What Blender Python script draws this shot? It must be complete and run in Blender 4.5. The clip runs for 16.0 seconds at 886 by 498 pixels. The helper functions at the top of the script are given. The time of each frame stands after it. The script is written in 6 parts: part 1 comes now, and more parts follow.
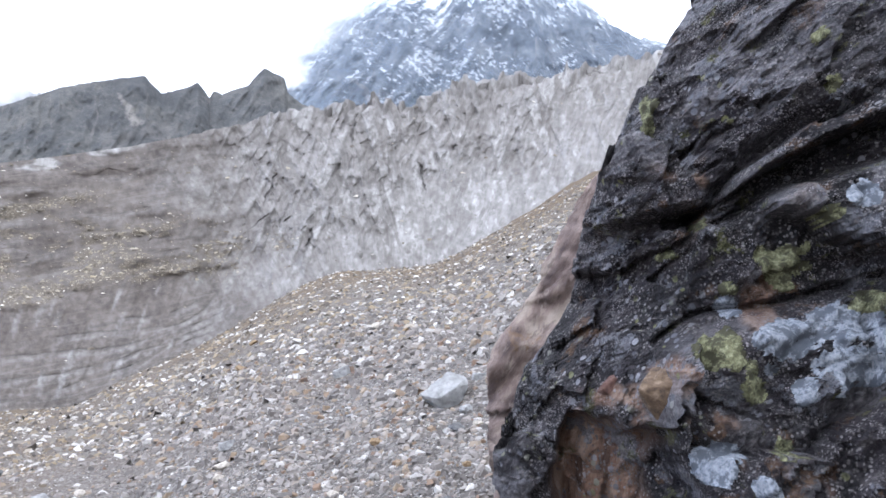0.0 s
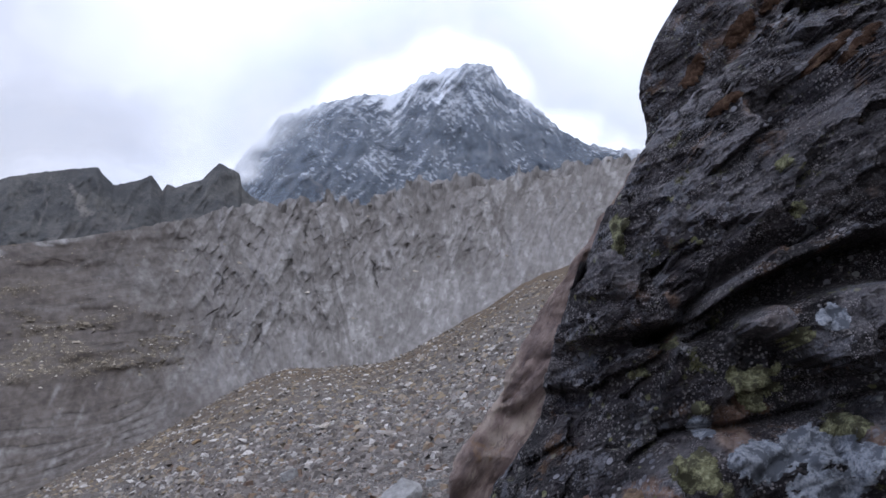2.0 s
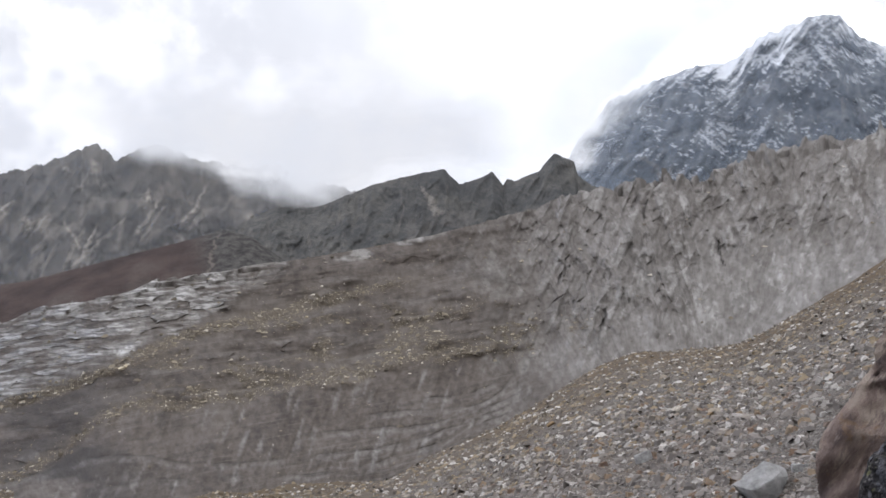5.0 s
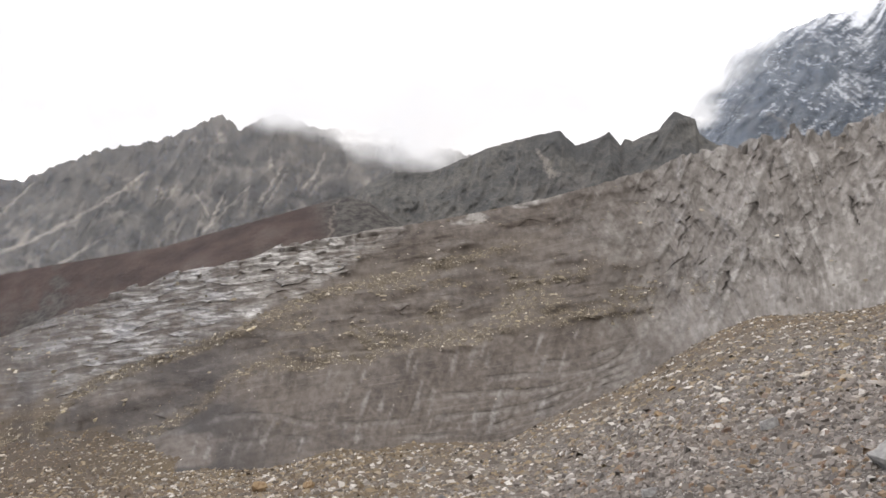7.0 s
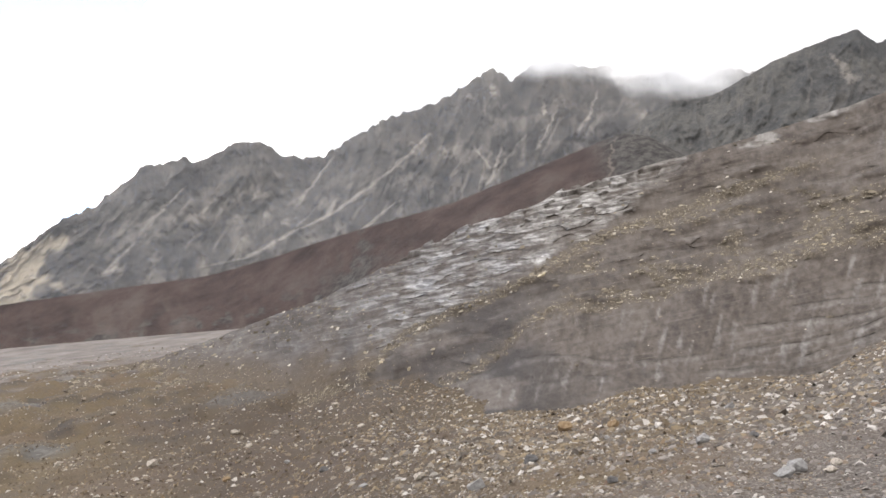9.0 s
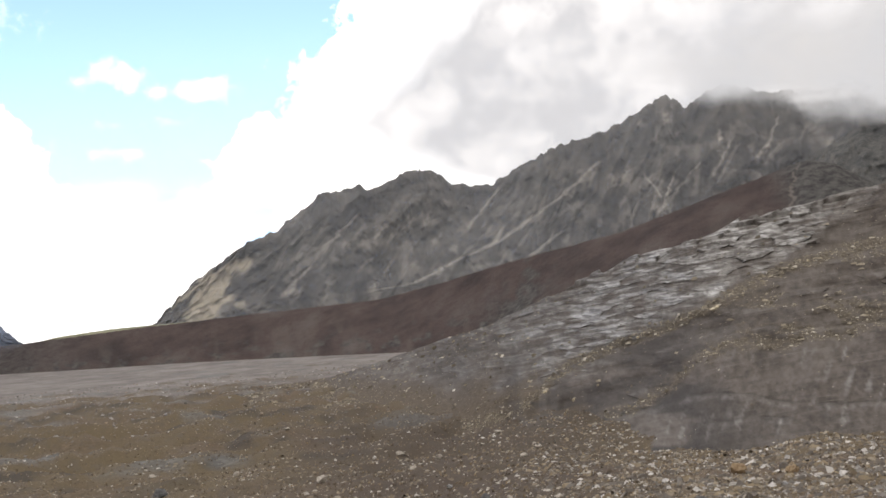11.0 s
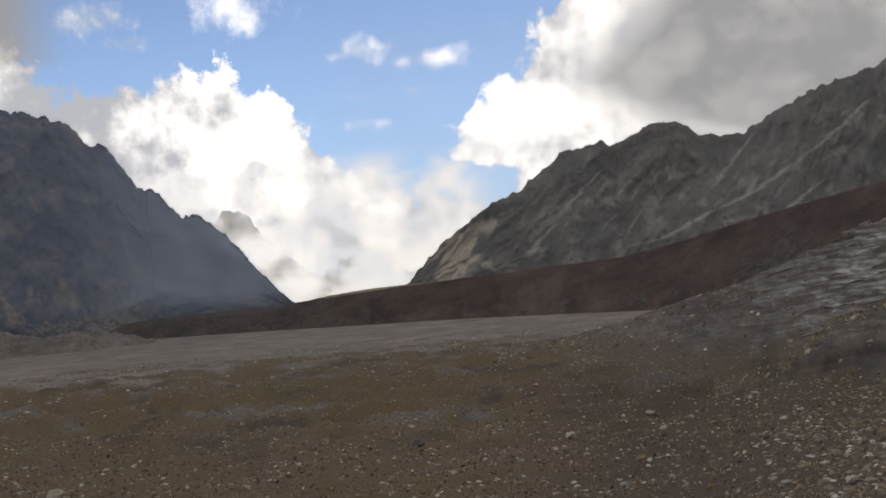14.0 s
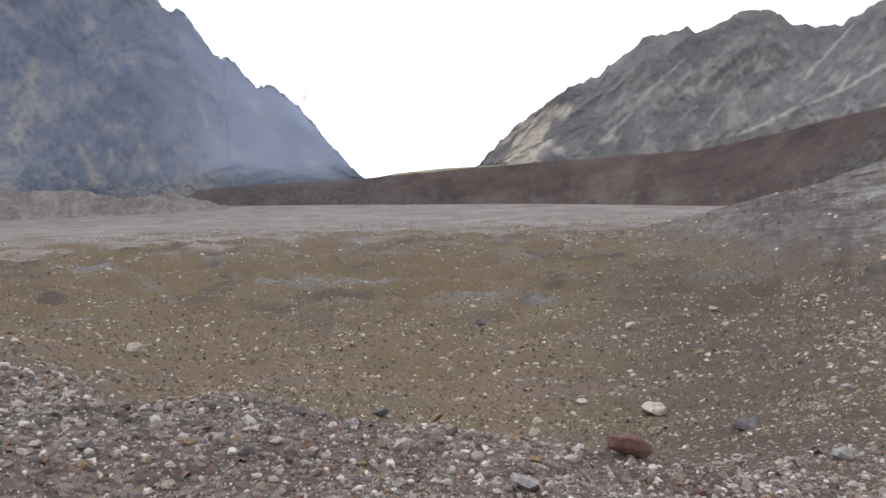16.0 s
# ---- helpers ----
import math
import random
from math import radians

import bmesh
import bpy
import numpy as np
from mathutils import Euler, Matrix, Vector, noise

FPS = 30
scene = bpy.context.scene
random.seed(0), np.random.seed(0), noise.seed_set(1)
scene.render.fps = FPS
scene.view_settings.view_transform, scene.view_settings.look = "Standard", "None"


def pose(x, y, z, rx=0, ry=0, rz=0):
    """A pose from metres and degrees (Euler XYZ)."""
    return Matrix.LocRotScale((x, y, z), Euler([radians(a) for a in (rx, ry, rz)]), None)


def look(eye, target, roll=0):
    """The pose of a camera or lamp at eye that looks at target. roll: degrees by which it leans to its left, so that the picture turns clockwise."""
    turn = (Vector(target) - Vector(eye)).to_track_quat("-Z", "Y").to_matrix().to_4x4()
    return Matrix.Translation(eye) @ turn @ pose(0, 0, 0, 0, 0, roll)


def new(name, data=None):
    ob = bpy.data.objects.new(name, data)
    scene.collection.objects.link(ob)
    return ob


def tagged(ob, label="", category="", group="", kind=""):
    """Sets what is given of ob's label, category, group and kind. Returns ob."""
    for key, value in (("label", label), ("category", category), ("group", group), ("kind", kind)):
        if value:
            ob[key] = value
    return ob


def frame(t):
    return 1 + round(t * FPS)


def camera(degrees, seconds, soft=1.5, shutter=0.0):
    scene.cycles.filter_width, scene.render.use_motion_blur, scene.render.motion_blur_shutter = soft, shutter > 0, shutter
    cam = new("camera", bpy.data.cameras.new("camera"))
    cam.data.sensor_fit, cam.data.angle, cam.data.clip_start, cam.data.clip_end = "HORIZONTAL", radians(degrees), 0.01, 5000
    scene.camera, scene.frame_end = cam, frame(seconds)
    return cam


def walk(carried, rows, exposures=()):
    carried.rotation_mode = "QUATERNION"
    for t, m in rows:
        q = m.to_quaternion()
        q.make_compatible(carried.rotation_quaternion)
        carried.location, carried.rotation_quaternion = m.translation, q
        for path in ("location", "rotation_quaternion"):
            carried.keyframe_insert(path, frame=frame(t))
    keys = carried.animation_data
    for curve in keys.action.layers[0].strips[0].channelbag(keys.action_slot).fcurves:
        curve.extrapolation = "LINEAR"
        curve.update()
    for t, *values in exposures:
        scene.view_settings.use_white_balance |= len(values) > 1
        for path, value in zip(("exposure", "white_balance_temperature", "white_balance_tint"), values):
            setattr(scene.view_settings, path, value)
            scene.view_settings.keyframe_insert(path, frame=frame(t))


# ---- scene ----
# the film camera's automatic exposure and white balance: seconds, stops, kelvin, tint
EXPOSURES = [(0.0, 0.80, 5620, 13), (0.7, 0.50, 5620, 13), (1.0, 0.39, 5570, 13), (1.5, -0.25, 5570, 14), (2.0, -0.50, 5590, 17), (2.5, 0.03, 5570, 13), (3.0, 0.16, 5520, 12), (3.5, 0.23, 5520, 13), (3.7, 0.18, 5620, 13),
             (5.8, -0.44, 6350, 13), (6.4, -0.26, 6500, 13), (7.0, -0.02, 6700, 13), (8.0, 0.13, 6700, 13), (9.7, 0.16, 6600, 13),
             (11.8, -1.09, 6800, 12), (12.5, -1.44, 6800, 12), (13.5, -1.54, 6800, 12), (14.0, -1.59, 6800, 12), (14.5, -1.49, 6650, 13), (15.0, -0.69, 6350, 15), (15.5, -0.36, 6400, 15), (16.0, -0.16, 6300, 15)]
cam = camera(53.90, 16.0, soft=1.6)
walk(cam, [
    (0.0, pose(0.000, 0, 0.000, 90.00, 0.00, 0.00)),
    (0.5, pose(-0.050, 0, 0.060, 93.92, -0.54, -1.05)),
    (1.0, pose(-0.060, 0, 0.100, 98.57, -0.47, -1.08)),
    (1.5, pose(-0.065, 0, 0.105, 101.95, -0.37, -2.29)),
    (2.0, pose(-0.120, 0, 0.080, 96.47, -0.93, -3.23)),
    (2.5, pose(-0.140, 0, 0.010, 88.57, -2.56, 5.19)),
    (3.0, pose(-0.130, 0, -0.060, 82.78, -3.43, 11.11)),
    (3.5, pose(-0.095, 0, -0.015, 91.74, 1.43, 10.79)),
    (3.7, pose(-0.095, 0, 0.000, 93.51, 1.31, 12.70)),
    (5.8, pose(-0.100, 0, 0.000, 95.33, -0.43, 20.54)),
    (6.0, pose(-0.100, 0, 0.000, 94.83, -1.27, 20.97)),
    (6.5, pose(-0.100, 0, 0.000, 93.58, -0.65, 23.72)),
    (7.0, pose(-0.100, 0, 0.000, 93.09, 0.70, 26.73)),
    (7.5, pose(-0.100, 0, 0.000, 92.54, 0.25, 29.24)),
    (8.0, pose(-0.100, 0, 0.000, 91.76, 1.64, 35.11)),
    (8.5, pose(-0.100, 0, 0.000, 89.90, 4.19, 39.34)),
    (9.0, pose(-0.100, 0, 0.000, 90.36, 5.76, 45.43)),
    (9.5, pose(-0.100, 0, 0.000, 92.12, 6.40, 49.91)),
    (9.7, pose(-0.100, 0, 0.000, 92.68, 6.68, 51.77)),
    (11.8, pose(-0.100, 0, 0.000, 93.74, 4.18, 58.60)),
    (12.0, pose(-0.100, 0, 0.000, 94.08, 4.62, 59.87)),
    (12.5, pose(-0.100, 0, 0.000, 93.24, 6.01, 65.04)),
    (13.0, pose(-0.100, 0, 0.000, 90.92, 6.61, 62.99)),
    (13.5, pose(-0.100, 0, 0.000, 92.74, 6.62, 67.49)),
    (14.0, pose(-0.100, 0, 0.000, 91.75, 5.19, 72.34)),
    (14.5, pose(-0.100, 0, 0.000, 88.10, 3.61, 75.60)),
    (15.0, pose(-0.100, 0, 0.000, 85.74, 2.73, 77.24)),
    (15.5, pose(-0.100, 0, 0.000, 83.90, 2.86, 78.21)),
    (16.0, pose(-0.100, 0, 0.000, 84.29, 2.12, 76.94)),
], EXPOSURES)

# ---- noise and mesh helpers ----
RNG = np.random.default_rng(7)
PERM = RNG.permutation(256)
PERM = np.concatenate([PERM, PERM, PERM])
GRAD = RNG.normal(size=(256, 3))
GRAD /= np.linalg.norm(GRAD, axis=1)[:, None]
WAY_X, WAY_Y = np.cos(np.arange(256) * 2.399963), np.sin(np.arange(256) * 2.399963)


def perlin(x, y, seed):
    """Gradient noise over the plane, about -1 to 1; the seed picks the pattern."""
    bx, by = np.floor(x), np.floor(y)
    fx, fy = x - bx, y - by
    ix, iy = bx.astype(np.int32) & 255, by.astype(np.int32) & 255
    k = int(abs(seed) * 7.31 * 256) & 255
    wx = fx * fx * fx * (fx * (fx * 6 - 15) + 10)
    wy = fy * fy * fy * (fy * (fy * 6 - 15) + 10)
    ends = []
    for dy in (0, 1):
        row = PERM[((iy + dy) & 255) + k]
        h0, h1 = PERM[ix + row], PERM[((ix + 1) & 255) + row]
        d0 = WAY_X[h0] * fx + WAY_Y[h0] * (fy - dy)
        d1 = WAY_X[h1] * (fx - 1) + WAY_Y[h1] * (fy - dy)
        ends.append(d0 + wx * (d1 - d0))
    return (ends[0] + wy * (ends[1] - ends[0])) * 1.45


def layers(x, y):
    x, y = np.broadcast_arrays(np.asarray(x, float), np.asarray(y, float))
    return x, y


def fbm(x, y, seed=0.0, octaves=4, gain=0.5):
    x, y = layers(x, y)
    total, a = 0.0, 1.0
    for i in range(octaves):
        f = 2.03 ** i
        total = total + a * perlin(x * f + 17.3 * i, y * f + 17.3 * i, seed + i)
        a *= gain
    return total


def ridged(x, y, seed=0.0, octaves=4, gain=0.5):
    """Sharp crests near 1, broad hollows near 0."""
    x, y = layers(x, y)
    total, a, norm = 0.0, 1.0, 0.0
    for i in range(octaves):
        f = 2.07 ** i
        total = total + a * (1 - np.abs(perlin(x * f + 9.1 * i, y * f + 9.1 * i, seed + i)) * 1.4)
        norm += a
        a *= gain
    return total / norm


def facets(x, y, seed=0.0):
    """Broken blocks: each cell of a random tiling has a height and a tilt of its own. Returns the height and the distance to the joint."""
    cx, cy = np.floor(x).astype(np.int64), np.floor(y).astype(np.int64)
    k = int(seed * 31) & 255
    best = np.full(x.shape, 9.0)
    second = np.full(x.shape, 9.0)
    height = np.zeros(x.shape)
    for dx in (-1, 0, 1):
        for dy in (-1, 0, 1):
            h = PERM[PERM[(cx + dx) & 255] + ((cy + dy + k) & 255)]
            g = GRAD[h]
            ox = x - (cx + dx + 0.5 + 0.62 * g[..., 0])
            oy = y - (cy + dy + 0.5 + 0.62 * g[..., 1])
            d = np.hypot(ox, oy)
            near = d < best
            second = np.where(near, best, np.minimum(second, d))
            h2 = PERM[h + 77]
            height = np.where(near, GRAD[h2][..., 2] * 0.9 + ox * GRAD[h2][..., 0] * 1.1 + oy * GRAD[h2][..., 1] * 1.1, height)
            best = np.where(near, d, best)
    return height, second - best


def smooth(a, b, x):
    t = np.clip((x - a) / (b - a), 0, 1)
    return t * t * (3 - 2 * t)


def curve(pairs, x):
    """A smooth line through (position, value) pairs."""
    pairs = sorted(pairs)
    xs, ys = np.array([p[0] for p in pairs], float), np.array([p[1] for p in pairs], float)
    d = np.diff(ys) / np.diff(xs)
    m = np.concatenate([[d[0]], np.where(d[:-1] * d[1:] > 0, 2 * d[:-1] * d[1:] / (d[:-1] + d[1:] + 1e-12), 0), [d[-1]]])
    x = np.clip(x, xs[0], xs[-1])
    k = np.clip(np.searchsorted(xs, x) - 1, 0, len(xs) - 2)
    h = xs[k + 1] - xs[k]
    t = (x - xs[k]) / h
    return ((2 * t**3 - 3 * t**2 + 1) * ys[k] + (t**3 - 2 * t**2 + t) * h * m[k]
            + (-2 * t**3 + 3 * t**2) * ys[k + 1] + (t**3 - t**2) * h * m[k + 1])


def straight(pairs, x):
    pairs = sorted(pairs)
    return np.interp(x, [p[0] for p in pairs], [p[1] for p in pairs])


def grid_mesh(name, p, material, wrap=False, smooth_shade=True, masks=None):
    """A sheet of quads over the points p (rows, columns, 3), with named masks on its vertices."""
    m, n = p.shape[:2]
    i, j = np.meshgrid(np.arange(m - 1), np.arange(n if wrap else n - 1), indexing="ij")
    k = (j + 1) % n
    quads = np.stack([i * n + j, i * n + k, (i + 1) * n + k, (i + 1) * n + j], -1).reshape(-1, 4)
    return raw_mesh(name, p.reshape(-1, 3), quads, material, smooth_shade, masks)


def raw_mesh(name, verts, faces, material, smooth_shade=True, masks=None):
    me = bpy.data.meshes.new(name)
    k = faces.shape[1]
    me.vertices.add(len(verts))
    me.vertices.foreach_set("co", np.ascontiguousarray(verts, dtype=np.float32).ravel())
    me.loops.add(faces.size)
    me.loops.foreach_set("vertex_index", faces.astype(np.int32).ravel())
    me.polygons.add(len(faces))
    me.polygons.foreach_set("loop_start", np.arange(0, faces.size, k, dtype=np.int32))
    me.update(calc_edges=True)
    me.validate()
    me.polygons.foreach_set("use_smooth", np.full(len(me.polygons), smooth_shade))
    for key, values in (masks or {}).items():
        a = me.attributes.new(key, "FLOAT", "POINT")
        a.data.foreach_set("value", np.ascontiguousarray(values, dtype=np.float32).ravel())
    me.materials.append(material)
    return new(name, me)


def polar(az, r, z):
    """World points at a bearing (degrees to the west of north), a distance and a height."""
    a = np.radians(az)
    return np.stack(np.broadcast_arrays(-r * np.sin(a), r * np.cos(a), z), -1)


def rise(el):
    return np.tan(np.radians(el))


# ---- world and sun ----
SUN_AZ, SUN_EL = 62.0, 48.0
world = bpy.data.worlds.new("world")
scene.world = world
world.use_nodes = True
wn, wl = world.node_tree.nodes, world.node_tree.links
wn.clear()


def wnode(kind, **values):
    n = wn.new(kind)
    for k, v in values.items():
        n.inputs[int(k[1:])].default_value = v
    return n


def wmath(op, a, b=None, clamp=False):
    n = wn.new("ShaderNodeMath")
    n.operation, n.use_clamp = op, clamp
    for i, v in enumerate((a, b)):
        if v is None:
            continue
        if isinstance(v, (int, float)):
            n.inputs[i].default_value = v
        else:
            wl.new(v, n.inputs[i])
    return n.outputs[0]


def wramp(x, a, b):
    n = wn.new("ShaderNodeMapRange")
    n.interpolation_type = "SMOOTHSTEP"
    n.inputs[1].default_value, n.inputs[2].default_value = a, b
    wl.new(x, n.inputs[0])
    return n.outputs[0]


def wmix(fac, a, b):
    n = wn.new("ShaderNodeMix")
    n.data_type = "RGBA"
    wl.new(fac, n.inputs[0])
    for i, v in ((6, a), (7, b)):
        if isinstance(v, tuple):
            n.inputs[i].default_value = (*v, 1)
        else:
            wl.new(v, n.inputs[i])
    return n.outputs[2]


def wnoise(vec, scale, detail, rough=0.55):
    n = wn.new("ShaderNodeTexNoise")
    n.inputs["Scale"].default_value, n.inputs["Detail"].default_value, n.inputs["Roughness"].default_value = scale, detail, rough
    wl.new(vec, n.inputs["Vector"])
    return n.outputs["Fac"]


sky = wn.new("ShaderNodeTexSky")
sky.sky_type, sky.sun_disc = "NISHITA", False
sky.sun_elevation, sky.sun_rotation = radians(SUN_EL), radians(-SUN_AZ)
sky.altitude, sky.dust_density, sky.air_density = 4000, 0.6, 1.0
direction = wn.new("ShaderNodeTexCoord").outputs["Generated"]
sep = wn.new("ShaderNodeSeparateXYZ")
wl.new(direction, sep.inputs[0])
azimuth = wmath("MULTIPLY", wmath("ARCTAN2", wmath("MULTIPLY", sep.outputs[0], -1.0), sep.outputs[1]), 57.2958)
altitude = wmath("MULTIPLY", wmath("ARCSINE", sep.outputs[2]), 57.2958)
billow = wmath("SUBTRACT", wnoise(direction, 17.0, 6.0, 0.58), 0.5)
billow2 = wmath("SUBTRACT", wnoise(direction, 4.0, 6.0, 0.5), 0.5)


def outline(x, pairs, top):
    """A line through (position, value) pairs as a function of the socket x."""
    lo, hi = pairs[0][0], pairs[-1][0]
    n = wn.new("ShaderNodeValToRGB")
    e = n.color_ramp.elements
    while len(e) < len(pairs):
        e.new(0.5)
    for item, (at, v) in zip(e, pairs):
        item.position = (at - lo) / (hi - lo)
        item.color = (v / top, v / top, v / top, 1)
    m = wn.new("ShaderNodeMapRange")
    m.inputs[1].default_value, m.inputs[2].default_value = lo, hi
    wl.new(x, m.inputs[0])
    wl.new(m.outputs[0], n.inputs[0])
    return wmath("MULTIPLY", n.outputs[0], top)


def wisp(az, el, wide, high):
    dx = wmath("DIVIDE", wmath("SUBTRACT", azimuth, az), wide)
    dy = wmath("DIVIDE", wmath("SUBTRACT", altitude, el), high)
    return wmath("SUBTRACT", 1.0, wmath("SQRT", wmath("ADD", wmath("MULTIPLY", dx, dx), wmath("MULTIPLY", dy, dy))))


# two heaps of cumulus frame the blue gap over the valley; overcast covers the rest
heap_top = outline(azimuth, [(60, 5.0), (69, 5.4), (74.9, 5.9), (77.8, 7.1), (80.4, 10.5), (82.5, 12.2), (84.4, 12.8), (85.4, 14.6), (88.7, 14.3), (90.1, 13.3), (92.7, 14.2), (95.3, 14.6), (100, 15.5), (112, 20)], 20.0)
heap_side = outline(altitude, [(-2, 66), (6.6, 67.5), (7.6, 71), (8.6, 71.8), (9.7, 71), (10.6, 68.3), (12.7, 66.8), (13.9, 65), (16.3, 65), (17.5, 62.2), (20.2, 61.2), (26, 58), (40, 60)], 80.0)
billow3 = wmath("SUBTRACT", wnoise(direction, 52.0, 8.0, 0.6), 0.5)
rough_edge = wmath("ADD", wmath("MULTIPLY", billow3, 2.2), wmath("ADD", wmath("MULTIPLY", billow, 9.5), wmath("MULTIPLY", billow2, 3.0)))
cover = wmath("MAXIMUM", wmath("SUBTRACT", heap_top, altitude), wmath("MULTIPLY", wmath("SUBTRACT", heap_side, azimuth), 0.8))
cover = wmath("MAXIMUM", cover, wmath("MULTIPLY", wmath("SUBTRACT", azimuth, 118.0), 0.6))
cover = wmath("MAXIMUM", cover, wmath("SUBTRACT", wmath("MULTIPLY", wramp(altitude, 26.0, 42.0), 9.0), 3.0))
density = wramp(wmath("ADD", cover, rough_edge), -0.2, 0.75)
thin = None
for spot in ((92.9, 17.3, 2.4, 0.9), (83.8, 17.6, 2.8, 1.3), (77, 15.0, 2.6, 0.8), (71.6, 14.1, 2.4, 0.6), (77.4, 10.4, 3.4, 0.6), (76, 12.0, 1.4, 0.5), (91, 15.9, 1.8, 0.5), (73, 12.2, 1.0, 0.5)):
    w = wisp(*spot)
    thin = w if thin is None else wmath("MAXIMUM", thin, w)
thin = wmath("MULTIPLY", wramp(wmath("ADD", thin, wmath("MULTIPLY", billow, 6.5)), -0.2, 1.8), 0.7)
density = wmath("MAXIMUM", density, thin)
# white sunlit heaps with blue-grey hollows; a grey sheet over the cloudy mountain
shade = wramp(wmath("ADD", wmath("MULTIPLY", billow2, 2.4), wmath("MULTIPLY", billow, 2.6)), -0.4, 0.6)
grey_side = outline(altitude, [(-2, 50), (7, 52), (8.5, 57), (11.5, 62.5), (14.8, 58.8), (20, 52), (40, 40)], 80.0)
veil = wramp(wmath("ADD", wmath("SUBTRACT", grey_side, azimuth), wmath("MULTIPLY", rough_edge, 0.8)), -1.5, 3.0)
veil = wmath("MULTIPLY", veil, wmath("MULTIPLY", wramp(azimuth, 16.0, 42.0), wramp(altitude, 36.0, 16.0)))
white = wmix(shade, (1.45, 1.53, 1.68), (4.5, 4.42, 4.3))
grey = wmix(shade, (1.0, 1.02, 1.06), (1.5, 1.5, 1.51))
soft = wmath("MULTIPLY", wmath("MULTIPLY", wramp(azimuth, 45.0, 33.0), wramp(azimuth, 2.0, 24.0)), wramp(wmath("ADD", altitude, wmath("MULTIPLY", billow2, 12.0)), 29.0, 14.0))
sheet = wmix(wramp(billow2, -0.3, 0.3), (1.6, 1.63, 1.68), (2.4, 2.4, 2.38))
sheet = wmix(soft, sheet, wmix(wramp(billow2, -0.25, 0.25), (0.98, 1.0, 1.03), (1.2, 1.2, 1.2)))
cloud_color = wmix(wramp(azimuth, 66.0, 52.0), white, sheet)
cloud_color = wmix(veil, cloud_color, grey)
clear = wn.new("ShaderNodeVectorMath")
clear.operation = "MULTIPLY"
wl.new(sky.outputs[0], clear.inputs[0])
clear.inputs[1].default_value = (0.40, 0.40, 0.40)
pale_air = wn.new("ShaderNodeMix")
pale_air.data_type = "RGBA"
wl.new(wramp(altitude, 22.0, -2.0), pale_air.inputs[0])
wl.new(clear.outputs[0], pale_air.inputs[6])
pale_air.inputs[7].default_value = (1.15, 1.75, 2.6, 1)
sky_color = wmix(density, pale_air.outputs[2], cloud_color)
background = wn.new("ShaderNodeBackground")
background.inputs["Strength"].default_value = 1.0
wl.new(sky_color, background.inputs["Color"])
wl.new(background.outputs[0], wn.new("ShaderNodeOutputWorld").inputs[0])

sun = new("sun", bpy.data.lights.new("sun", "SUN"))
sun.data.energy, sun.data.angle, sun.data.color = 0.55, radians(14), (1.0, 0.95, 0.88)
sun_way = Vector((-math.sin(radians(SUN_AZ)) * math.cos(radians(SUN_EL)), math.cos(radians(SUN_AZ)) * math.cos(radians(SUN_EL)), math.sin(radians(SUN_EL))))
sun.matrix_world = look(sun_way * 100, (0, 0, 0))


